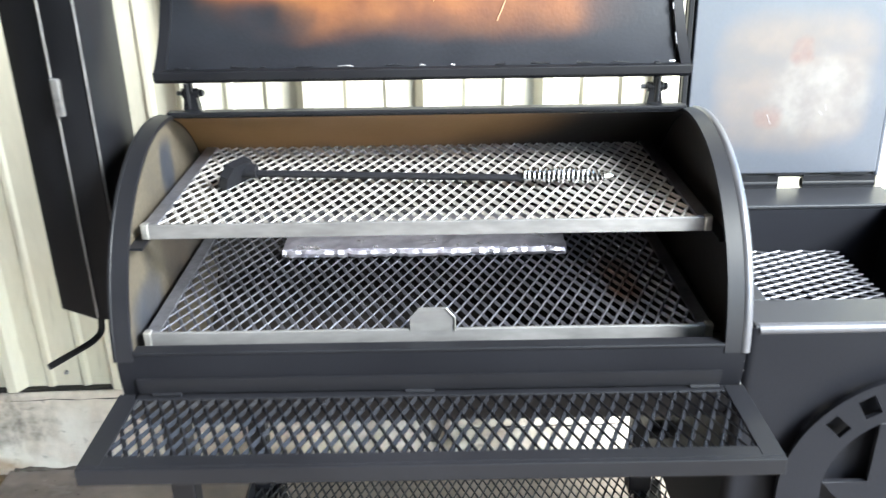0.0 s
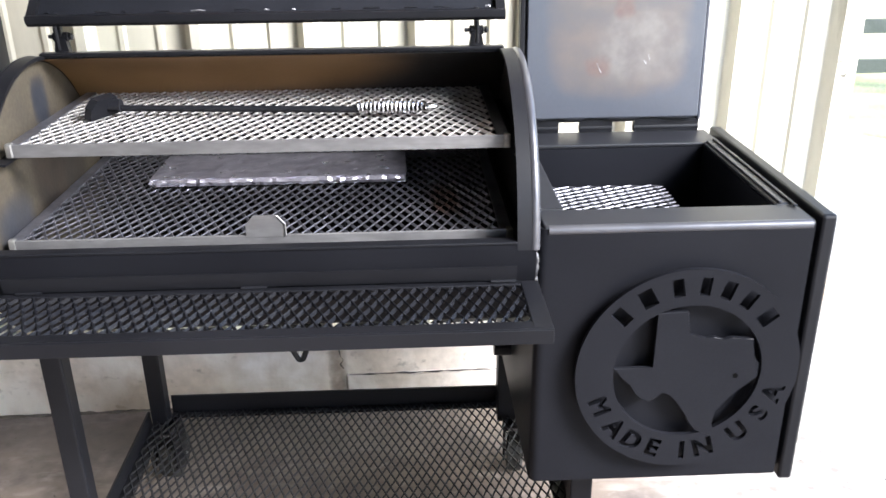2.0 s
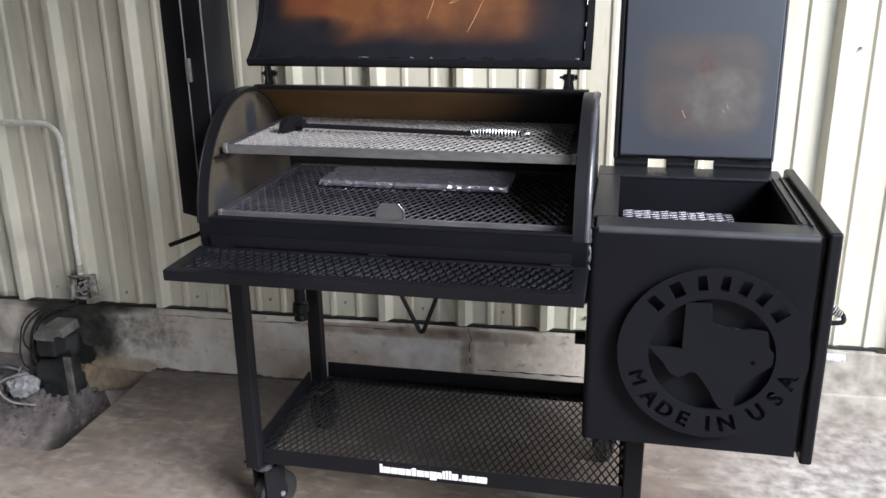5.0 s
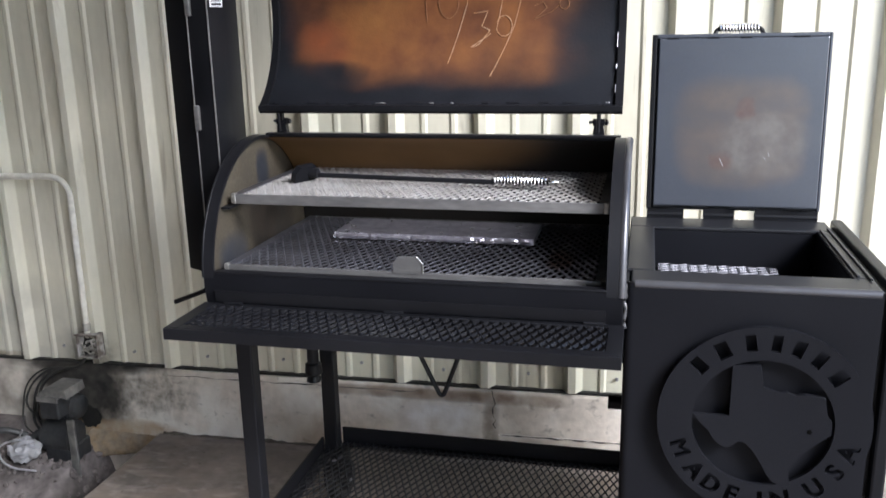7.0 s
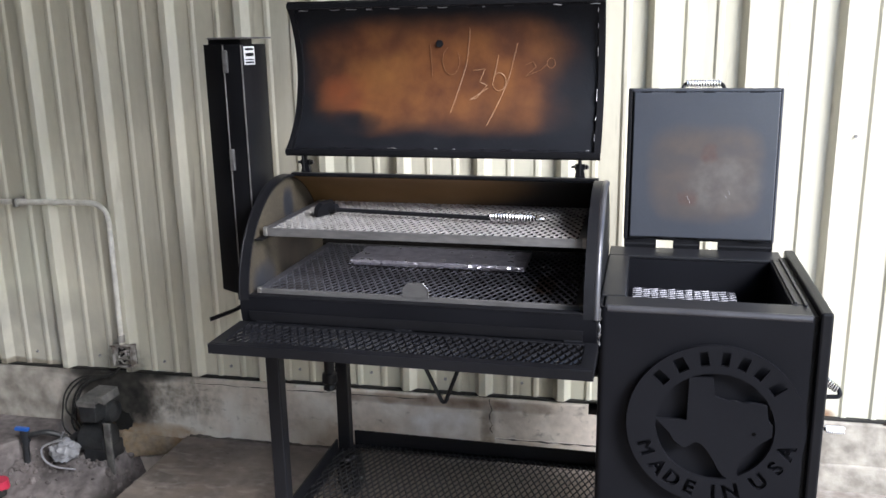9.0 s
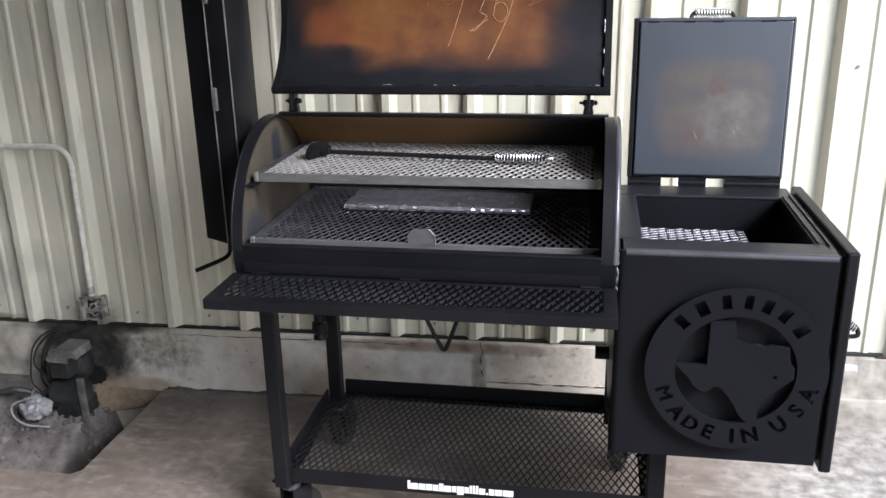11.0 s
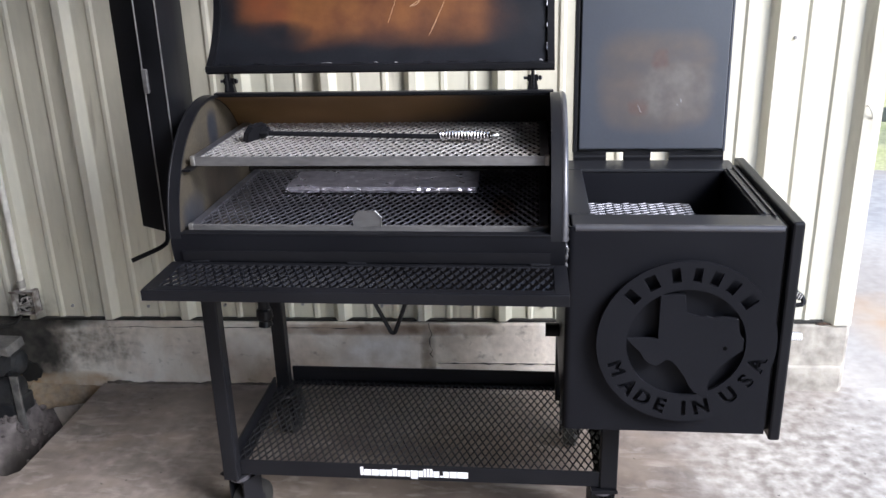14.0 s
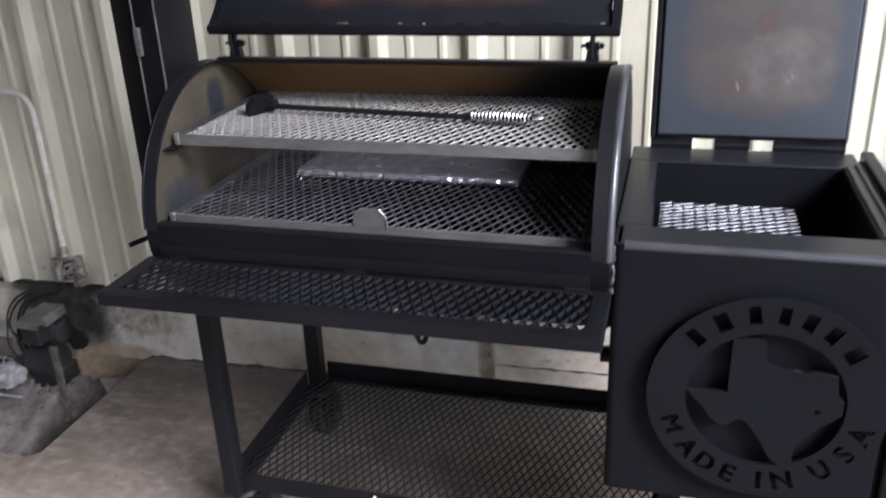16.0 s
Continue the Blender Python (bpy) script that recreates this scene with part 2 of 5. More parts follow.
patch(SIDING, (2.45, 0, 0.28), (0.10, 1, 0.04), (0.22, 0.10, 0.05), (0.36, 0.26, 0.17), 14.0, 0.1, 1.1, 0.7)
CURB = mat("old_concrete_curb", (0.76, 0.69, 0.625), 0.85, 0, (0.615, 0.55, 0.485), 2.6, 10, bump=0.7, bump_scale=30, fine=0.15)
streaks(CURB, (0.38, 0.335, 0.285), 3.2, (1.0, 1.0, 1.5), 0.50, 0.66, 0.6)
streaks(CURB, (0.82, 0.79, 0.74), 6.0, (1.0, 1.0, 0.8), 0.50, 0.62, 0.8)
streaks(CURB, (0.09, 0.078, 0.068), 22.0, (1.0, 1.0, 1.2), 0.62, 0.74, 0.5)
streaks(CURB, (0.40, 0.30, 0.21), 2.0, (1.0, 1.0, 1.0), 0.52, 0.68, 0.5)
patch(CURB, (-0.06, 0, 0.17), (0.24, 1, 0.13), (0.16, 0.14, 0.12), (0.40, 0.36, 0.31), 26.0, -0.5, 0.7, 1.1)
# Mottled grey right end, coloured darker to offset the direct sun.
patch(CURB, (2.60, 0, 0.13), (0.36, 1, 0.22), (0.22, 0.20, 0.175), (0.42, 0.39, 0.345), 9.0, 0.2, 1.1, 0.8)
patch(CURB, (-1.0, 0, 0.15), (0.50, 1, 0.30), (0.20, 0.182, 0.16), (0.40, 0.37, 0.33), 8.0, 0.2, 1.1, 0.7)
patch(CURB, (-0.37, 0, 0.15), (0.24, 1, 0.24), (0.014, 0.0135, 0.013), (0.06, 0.055, 0.049), 10.0, 0.15, 1.0, 0.7)
patch(CURB, (-0.33, 0, 0.29), (0.40, 1, 0.06), (0.015, 0.014, 0.013), (0.05, 0.045, 0.04), 9.0, 0.0, 1.1, 0.7)
patch(CURB, (1.10, 0, 0.24), (0.55, 1, 0.03), (0.16, 0.11, 0.085), (0.34, 0.27, 0.215), 9.0, -0.2, 1.0, 0.8)
patch(CURB, (1.08, 0, 0.12), (0.20, 1, 0.10), (0.86, 0.84, 0.83), (0.66, 0.62, 0.58), 9.0, 0.0, 1.1, 0.9)
patch(CURB, (1.275, 0, 0.13), (0.035, 1, 0.15), (0.26, 0.225, 0.19), (0.44, 0.39, 0.34), 14.0, -0.2, 1.0, 0.9)
patch(CURB, (-0.20, 0, 0.0), (0.26, 1, 0.055), (0.42, 0.28, 0.16), (0.50, 0.42, 0.32), 10.0, -0.3, 1.1, 0.9)
SLAB = mat("stained_shaded_concrete_slab", (0.250, 0.209, 0.188), 0.72, 0, (0.158, 0.131, 0.117), 1.3, 12, (0.40, 0.60), bump=0.3, bump_scale=25, rough_var=0.2, fine=0.34)
patch(SLAB, (2.75, 0.2, 0), (0.9, 1.5, 1), (0.50, 0.465, 0.42), (0.40, 0.36, 0.315), 2.2, 0.4, 1.3, 0.6)
streaks(SLAB, (0.135, 0.11, 0.095), 2.6, (0.8, 1.5, 1.0), 0.46, 0.66, 0.7)
streaks(SLAB, (0.32, 0.275, 0.238), 4.0, (0.8, 1.9, 1.0), 0.50, 0.70, 0.6)
streaks(SLAB, (0.12, 0.105, 0.09), 9.0, (1.0, 1.3, 1.0), 0.56, 0.70, 0.5)
# Floor under the cart: its shade, put into the slab's colour.
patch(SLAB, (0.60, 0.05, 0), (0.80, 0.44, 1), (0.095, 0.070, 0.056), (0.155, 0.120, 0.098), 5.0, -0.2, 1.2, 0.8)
streaks(SLAB, (0.36, 0.315, 0.275), 9.0, (0.5, 2.2, 1.0), 0.60, 0.74, 0.6)
streaks(SLAB, (0.22, 0.175, 0.14), 6.0, (1.0, 1.2, 1.0), 0.50, 0.64, 0.5)
streaks(SLAB, (0.36, 0.325, 0.295), 21.0, (0.7, 1.3, 1.0), 0.54, 0.72, 0.45)
patch(SLAB, (1.78, 0.1, 0), (0.44, 0.75, 1), (0.45, 0.42, 0.385), (0.20, 0.175, 0.155), 13.0, -0.1, 1.2, 0.9)
streaks(SLAB, (0.04, 0.035, 0.03), 30.0, (1.0, 1.0, 1.0), 0.70, 0.735, 0.9)
# Darker band along the curb's foot behind the cart.
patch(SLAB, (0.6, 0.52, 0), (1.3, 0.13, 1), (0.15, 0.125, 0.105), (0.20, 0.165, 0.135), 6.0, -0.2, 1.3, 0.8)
DIRT = mat("pit_dirt", (0.092, 0.080, 0.078), 0.95, 0, (0.185, 0.163, 0.160), 6, 9, bump=1.0, bump_scale=30, fine=0.4)
# Slab edge's shadow on the pit floor, painted into the dirt.
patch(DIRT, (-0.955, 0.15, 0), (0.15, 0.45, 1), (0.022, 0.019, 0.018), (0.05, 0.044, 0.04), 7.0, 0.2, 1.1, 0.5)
CRUMBS = mat("concrete_crumbs", (0.175, 0.152, 0.147), 0.95, 0, (0.10, 0.088, 0.085), 9, bump=0.8, bump_scale=60, fine=0.4)
APRON = mat("gravel_ground", (0.46, 0.425, 0.38), 0.9, 0, (0.33, 0.29, 0.25), 0.9, 10, bump=0.12, bump_scale=25, fine=0.12)
patch(APRON, (3.4, 3.7, 0), (1.0, 1.15, 1), (0.30, 0.285, 0.27), (0.40, 0.375, 0.345), 7.0, 0.1, 1.3, 0.7)
patch(APRON, (2.62, 1.35, 0), (0.36, 0.42, 1), (0.42, 0.28, 0.17), (0.43, 0.34, 0.25), 3.5, -0.2, 1.2, 0.8)
GRASS = mat("grass", (0.32, 0.34, 0.14), 0.9, 0, (0.46, 0.44, 0.24), 2.0, 8, bump=0.5, bump_scale=30, fine=0.3)
ROOF = mat("roof_underside", (0.22, 0.205, 0.18), 0.7, 0, (0.17, 0.16, 0.14), 2, fine=0.1)
GALV = mat("galvanised_conduit", (0.50, 0.49, 0.46), 0.4, 0.6, (0.36, 0.345, 0.32), 30, bump=0.1, bump_scale=90)
FENCE = mat("dark_fence_paint", (0.035, 0.045, 0.04), 0.7, 0, (0.05, 0.06, 0.055), 8, fine=0.2)
BARK = mat("tree_bark", (0.07, 0.05, 0.035), 0.9, 0, (0.05, 0.04, 0.03), 10, bump=0.8)
LEAF = mat("leaves", (0.065, 0.12, 0.03), 0.6, 0, (0.12, 0.17, 0.05), 3)
PAINTED_PIPE = mat("cream_painted_pipe", (0.80, 0.78, 0.72), 0.35, 0, (0.66, 0.64, 0.58), 20, fine=0.1)
PEELED = mat("peeling_white_box", (0.50, 0.48, 0.46), 0.6, 0, (0.13, 0.105, 0.09), 26, 9, bump=0.3, bump_scale=60, fine=0.2)
GRIME = mat("dark_wet_grime", (0.07, 0.06, 0.05), 0.85, 0, (0.15, 0.13, 0.11), 18, bump=0.6, bump_scale=40, fine=0.3)
LITTER = mat("dry_leaf_litter", (0.06, 0.03, 0.018), 0.9, 0, (0.03, 0.02, 0.014), 60, bump=0.8, bump_scale=90, fine=0.4)
MOTOR = mat("grimy_pump_paint", (0.012, 0.0135, 0.017), 0.5, 0, (0.034, 0.035, 0.036), 12, bump=0.3, bump_scale=70, fine=0.3)
RIM = mat("dusty_motor_cover", (0.19, 0.18, 0.17), 0.6, 0, (0.07, 0.07, 0.068), 14, bump=0.2, bump_scale=70, fine=0.2)
FOAM = mat("orange_spray_foam", (0.33, 0.235, 0.14), 0.9, 0, (0.32, 0.26, 0.195), 18, bump=0.9, bump_scale=40, fine=0.25)
BLUE = mat("blue_valve_plastic", (0.02, 0.12, 0.5), 0.4, 0, (0.02, 0.1, 0.4), 10)
RED = mat("red_plastic", (0.5, 0.03, 0.07), 0.4, 0, (0.4, 0.03, 0.06), 10)
BAG = mat("pale_plastic_bag", (0.36, 0.36, 0.38), 0.4, 0, (0.20, 0.20, 0.215), 16, bump=0.7, bump_scale=30)


# ---- helpers ----
def world_of(o):
    m = o.matrix_basis
    return world_of(o.parent) @ o.matrix_parent_inverse @ m if o.parent else m.copy()


def thing(name, place, label, category, group="", kind=""):
    ob = new(name)
    ob.location = place
    ob.empty_display_size = 0.05
    return tagged(ob, label, category, group, kind)


def part(name, bm, material, parent=None, label="", smooth=None, kind=""):
    """Links a bmesh as one mesh object, under a thing or a part where one is given."""
    me = bpy.data.meshes.new(name)
    bmesh.ops.recalc_face_normals(bm, faces=bm.faces)
    bm.to_mesh(me)
    bm.free()
    me.materials.append(material)
    if smooth is not None:
        me.shade_smooth()
        me.set_sharp_from_angle(angle=radians(smooth))
    ob = new(name, me)
    if parent:
        ob.parent = parent
        ob.matrix_parent_inverse = world_of(parent).inverted()
    return tagged(ob, label, "", "", kind)


def box(bm, x0, x1, y0, y1, z0, z1, bevel=0.0, m=None):
    g = bmesh.ops.create_cube(bm, size=1.0)["verts"]
    for v in g:
        v.co = Vector(((x0 + x1) / 2 + v.co.x * (x1 - x0), (y0 + y1) / 2 + v.co.y * (y1 - y0), (z0 + z1) / 2 + v.co.z * (z1 - z0)))
        if m:
            v.co = m @ v.co
    if bevel:
        edges = {e for v in g for e in v.link_edges}
        bmesh.ops.bevel(bm, geom=list(edges), offset=bevel, segments=2, profile=0.5, affect="EDGES")
    return bm


def boxes(*rows, bevel=0.0):
    bm = bmesh.new()
    for r in rows:
        box(bm, *r, bevel=bevel)
    return bm


def tube(bm, pts, r, seg=8, closed=False):
    """A round bar swept along a line of points; r may be a list."""
    pts = [Vector(p) for p in pts]
    n = len(pts)
    rings, side = [], None
    for i, p in enumerate(pts):
        a, b = pts[(i - 1) % n if closed else max(i - 1, 0)], pts[(i + 1) % n if closed else min(i + 1, n - 1)]
        d = (b - a).normalized()
        if side is None:
            side = d.orthogonal().normalized()
        side = (side - d * side.dot(d)).normalized()
        up = d.cross(side)
        rad = r[i] if isinstance(r, (list, tuple)) else r
        rings.append([bm.verts.new(p + rad * (math.cos(k * math.tau / seg) * side + math.sin(k * math.tau / seg) * up)) for k in range(seg)])
    for i in range(n if closed else n - 1):
        A, B = rings[i], rings[(i + 1) % n]
        for k in range(seg):
            bm.faces.new((A[k], A[(k + 1) % seg], B[(k + 1) % seg], B[k]))
    if not closed:
        bm.faces.new(rings[0])
        bm.faces.new(rings[-1])
    return bm


def tubed(pts, r, seg=8, closed=False):
    return tube(bmesh.new(), pts, r, seg, closed)


def rounded(pts, radius, steps=5):
    """The line through pts with rounded corners."""
    pts = [Vector(p) for p in pts]
    out = [pts[0]]
    for a, b, c in zip(pts, pts[1:], pts[2:]):
        r = min(radius, (a - b).length / 2, (c - b).length / 2)
        p, q = b + (a - b).normalized() * r, b + (c - b).normalized() * r
        out += [(1 - t) ** 2 * p + 2 * t * (1 - t) * b + t * t * q for t in [k / steps for k in range(steps + 1)]]
    return out + [pts[-1]]


def prism(outline, axis, a, b):
    """A polygon of 2D points extruded between a and b along an axis (x: points are y, z; y: x, z; z: x, y)."""
    bm = bmesh.new()
    def at(p, w):
        return {"x": (w, p[0], p[1]), "y": (p[0], w, p[1]), "z": (p[0], p[1], w)}[axis]
    A = [bm.verts.new(at(p, a)) for p in outline]
    B = [bm.verts.new(at(p, b)) for p in outline]
    n = len(A)
    bm.faces.new(A)
    bm.faces.new(B[::-1])
    for i in range(n):
        bm.faces.new((A[i], B[i], B[(i + 1) % n], A[(i + 1) % n]))
    return bm


BELLY = 0.75  # lower half flattened to fit the camera's view, belly hidden by the shelf


def arc_points(cy, cz, r, a0, a1, n):
    """Points in y, z on a circle; angles from straight up, towards the front (-y)."""
    out = []
    for k in range(n + 1):
        a = radians(a0 + (a1 - a0) * k / n)
        out.append((cy - r * math.sin(a), cz + r * math.cos(a) * (1.0 if math.cos(a) > 0 else BELLY)))
    return out


def shell(cy, cz, r_in, r_out, a0, a1, n, x0, x1):
    """A curved plate along x."""
    return prism(arc_points(cy, cz, r_out, a0, a1, n) + arc_points(cy, cz, r_in, a0, a1, n)[::-1], "x", x0, x1)


def expanded(x0, x1, y0, y1, z, sw=0.0235, lw=0.050, width=0.0045, thick=0.003, tilt=38.0, seed=1, across=False, sense=1):
    """Expanded metal: a net of tilted strands with its long diamonds along y."""
    rnd = random.Random(seed)
    verts, faces = [], []
    ct, st = math.cos(radians(tilt)), math.sin(radians(tilt))
    if across:
        x0, x1, y0, y1 = y0, y1, x0, x1
    nx, ny = int((x1 - x0) / sw * 2), max(2, round((y1 - y0) / (lw / 2)))
    hx, hy = sw / 2, (y1 - y0) / ny
    def strand(a, b):
        d = (b - a).normalized()
        s = Vector((d.y, -d.x, 0))
        sl = -st * sense
        w = (s * ct + Vector((0, 0, sl))) * width / 2
        t = (s * -sl + Vector((0, 0, ct))) * thick / 2
        base = len(verts)
        for p in (a - d * 0.0015, b + d * 0.0015):
            verts.extend([tuple(p - w - t), tuple(p + w - t), tuple(p + w + t), tuple(p - w + t)])
        faces.extend([tuple(base + k for k in q) for q in ((0, 1, 5, 4), (1, 2, 6, 5), (2, 3, 7, 6), (3, 0, 4, 7), (0, 3, 2, 1), (4, 5, 6, 7))])
    for j in range(ny):
        for i in range(nx + 1):
            if (i + j) % 2:
                continue
            xa = x0 + i * hx
            for s in (1, -1):
                xb = xa + s * hx
                if x0 - 1e-6 <= xb <= x1 + 1e-6:
                    dz = rnd.uniform(-0.0006, 0.0006)
                    strand(Vector((xa, y0 + j * hy, z + dz)), Vector((xb, y0 + (j + 1) * hy, z - dz)))
    bm = bmesh.new()
    vs = [bm.verts.new((v[1], v[0], v[2]) if across else v) for v in verts]
    for f in faces:
        bm.faces.new([vs[k] for k in f])
    return bm


def coil(bm, a, b, r0, r1, turns, wire, seg=6):
    """A spring handle between a and b, fatter in its middle."""
    a, b = Vector(a), Vector(b)
    d = b - a
    side = d.orthogonal().normalized()
    up = d.normalized().cross(side)
    n = turns * 12
    pts = []
    for k in range(n + 1):
        t = k / n
        r = r0 + (r1 - r0) * math.sin(math.pi * t) ** 0.7
        w = t * turns * math.tau
        pts.append(a + d * t + r * (math.cos(w) * side + math.sin(w) * up))
    return tube(bm, pts, wire, seg)


# ---- the building ----
WALL = Matrix.Translation((-0.8, 0.64, 0)) @ Matrix.Rotation(radians(1.65), 4, "Z")
RIB0, RIB, SILL, WALL_TOP, WALL_END = 0.035, 0.3048, 0.285, 3.3, 2.735


def placed(ob, m):
    ob.matrix_basis = m
    return ob


bm = boxes((-4.5, WALL_END, 0.03, 0.14, 0.27, WALL_TOP))
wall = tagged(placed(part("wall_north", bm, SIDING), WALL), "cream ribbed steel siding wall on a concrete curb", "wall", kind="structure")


for node in SIDING.node_tree.nodes:
    if node.type == "TEX_COORD":
        node.object = wall


def siding_profile(u0, count):
    """Tall trapezoid ribs with two low stiffening ribs between them."""
    pts = []
    for k in range(count):
        c = u0 + k * RIB
        pts += [(c - 0.036, 0.022), (c - 0.0320, 0.0205), (c - 0.0145, -0.009), (c - 0.013, -0.010), (c + 0.012, -0.010), (c + 0.0135, -0.009), (c + 0.0340, 0.0205), (c + 0.037, 0.022)]
        for d in (0.1016, 0.2032):
            pts += [(c + d - 0.0145, 0.022), (c + d - 0.006, 0.0155), (c + d + 0.006, 0.0155), (c + d + 0.0145, 0.022)]
    return pts


def siding_panel(u0, count):
    bm = bmesh.new()
    line = siding_profile(u0, count) + [(u0 + count * RIB - 0.036, 0.022)]
    A = [bm.verts.new((u, v, SILL - 0.004)) for u, v in line]
    B = [bm.verts.new((u, v, WALL_TOP)) for u, v in line]
    A2 = [bm.verts.new((u, v + 0.0015, SILL - 0.004)) for u, v in line]
    B2 = [bm.verts.new((u, v + 0.0015, WALL_TOP)) for u, v in line]
    for i in range(len(A) - 1):
        bm.faces.new((A[i], A[i + 1], B[i + 1], B[i]))
        bm.faces.new((A2[i], B2[i], B2[i + 1], A2[i + 1]))
        bm.faces.new((A[i], A2[i], A2[i + 1], A[i + 1]))
    return bm


first = None
for n, u0 in enumerate([RIB0 + RIB * 3 * k for k in range(-5, 3)]):
    if first is None:
        first = part("siding_panel", siding_panel(0, 3), SIDING, wall)
        ob = first
    else:
        ob = new("siding_panel", first.data)
        ob.parent = wall
    ob.matrix_parent_inverse = Matrix()
    ob.matrix_basis = Matrix.Translation((u0, 0, 0))
trim = prism([(WALL_END + 0.002, 0.024), (WALL_END + 0.0075, 0.0205), (WALL_END + 0.0315, -0.009), (WALL_END + 0.033, -0.010), (WALL_END + 0.091, -0.010), (WALL_END + 0.093, -0.008), (WALL_END + 0.093, 0.16), (WALL_END + 0.002, 0.16)], "z", SILL - 0.012, WALL_TOP)
part("corner_trim", trim, SIDING, wall, "cream folded corner trim").matrix_parent_inverse = Matrix()
part("wire_end", tubed(rounded([(2.772, -0.009, 1.078), (2.776, -0.022, 1.080), (2.790, -0.022, 1.056), (2.797, -0.011, 1.034)], 0.01), 0.0025, 6), GALV, wall, "bent end of thin wire", 50).matrix_parent_inverse = Matrix()

rs = random.Random(17)
screw = None
for k in range(-8, 8):
    spots = [(RIB0 + RIB * k + 0.152, 0.335 + rs.uniform(-0.008, 0.008))]
    if k == 7:
        spots = [(2.174, 1.525), (2.526, 1.302)]
    for u, zz in spots:
        if screw is None:
            bm = tubed([(0, 0.022, 0), (0, 0.018, 0)], 0.006, 12)
            tube(bm, [(0, 0.0185, 0), (0, 0.013, 0)], 0.005, 6)
            screw = part("screw", bm, WELD, wall, "dull hex-head siding screw")
            ob = screw
        else:
            ob = new("screw", screw.data)
            ob.parent = wall
        ob.matrix_parent_inverse = Matrix()
        ob.matrix_basis = Matrix.Translation((u, 0, zz))


curb = tagged(placed(part("curb", boxes((-4.5, WALL_END + 0.098, 0.0, 0.30, -0.3, SILL - 0.012), bevel=0.012), CURB), WALL),
              "weathered concrete curb under the siding", "curb", kind="structure")

def crack(pts, w, v=-0.0005):
    """A thin dark crack line on the curb's face, in wall metres along and up."""
    tube_pts = [(u, v, z) for u, z in pts]
    ob = part("crack", tubed(tube_pts, w, 5), RUBBER, curb, "thin dark crack")
    ob.matrix_parent_inverse = Matrix()
    return ob


rc = random.Random(31)
crack([(1.288 + rc.uniform(-0.009, 0.009), 0.268 - 0.016 * k) for k in range(10)], [0.0006 + 0.0022 * rc.random() for k in range(10)])
crack([(1.31 + 0.022 * k, 0.106 + 0.004 * noise.noise(Vector((k * 0.6, 7, 0)))) for k in range(34)], [0.0008 + 0.003 * rc.random() ** 2 for k in range(34)], -0.0125)
crack([(0.02 + 0.04 * k, 0.247 + 0.008 * noise.noise(Vector((k * 0.5, 2, 0)))) for k in range(26)], [0.0006 + 0.0022 * rc.random() ** 2 for k in range(26)])
foot = part("footing", boxes((1.30, WALL_END + 0.085, -0.011, 0.05, -0.2, 0.104), bevel=0.006), CURB, curb, "older footing proud of the curb")
foot.matrix_parent_inverse = Matrix()
# grime along the curb's top and foot
def grime_line(name, u0, u1, v, z, r, seed, label, material=GRIME):
    rg = random.Random(seed)
    n = int((u1 - u0) / 0.022)
    pts = [(u0 + (u1 - u0) * k / n, v + rg.uniform(-0.002, 0.002), z + 0.5 * r * noise.noise(Vector((k * 0.23, seed, 0)))) for k in range(n + 1)]
    ob = part(name, tubed(pts, [r * (0.35 + 0.55 * rg.random() + 0.5 * abs(noise.noise(Vector((k * 0.17, seed, 4))))) for k in range(n + 1)], 7), material, curb, label, 70)
    ob.matrix_parent_inverse = Matrix()


grime_line("ledge_grime", -2.6, 2.7, 0.016, SILL - 0.0135, 0.008, 3, "dark grime on the ledge under the siding")
grime_line("foot_grime", -0.02, 1.32, 0.0, 0.0, 0.011, 5, "crumbled dark mortar at the curb's foot")
grime_line("leaf_litter", 2.71, 2.80, 0.004, SILL - 0.012, 0.008, 8, "rust-brown leaf litter on the curb's corner", LITTER)
# Black strip fills the gap below the siding in place of its shade.
gap = part("sill_gap", boxes((-4.5, WALL_END, 0.004, 0.028, SILL - 0.0115, SILL - 0.003)), RUBBER, wall, "black strip standing for the shaded gap under the siding")
gap.matrix_parent_inverse = Matrix()

# floor slab with the pit cut out
PX, PY = -0.835, 0.0
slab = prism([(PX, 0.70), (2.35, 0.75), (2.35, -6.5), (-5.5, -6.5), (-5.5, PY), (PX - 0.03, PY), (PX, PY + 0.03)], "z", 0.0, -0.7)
tagged(part("floor", slab, SLAB), "stained grey-brown concrete floor slab with painted shade under the cart", "floor", kind="structure")

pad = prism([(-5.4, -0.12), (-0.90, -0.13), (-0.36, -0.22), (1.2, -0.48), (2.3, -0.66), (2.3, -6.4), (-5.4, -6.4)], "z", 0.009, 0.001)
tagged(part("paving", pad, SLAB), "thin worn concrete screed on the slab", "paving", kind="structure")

bm = bmesh.new()
xs = [-400, -60, -20, -5.4, PX + 0.02, 2.3, 3.2, 4.5, 7, 12, 30, 100, 400]
ys = [-400, -60, -20, -6.4, PY - 0.02, 0.7, 2.5, 4.0, 5.0, 6.0, 9, 15, 40, 100, 400]
def ground_z(x, y):
    if y > 2.5 and x > 2:
        return -0.05 - 0.30 * min(1, (y - 2.5) / 3.5)
    return -0.03 if x > 2.2 else -0.12
grid = [[bm.verts.new((x, y, ground_z(x, y))) for y in ys] for x in xs]
for i in range(len(xs) - 1):
    for j in range(len(ys) - 1):
        if xs[i] == -5.4 and ys[j] == PY - 0.02:
            continue
        bm.faces.new((grid[i][j], grid[i + 1][j], grid[i + 1][j + 1], grid[i][j + 1]))
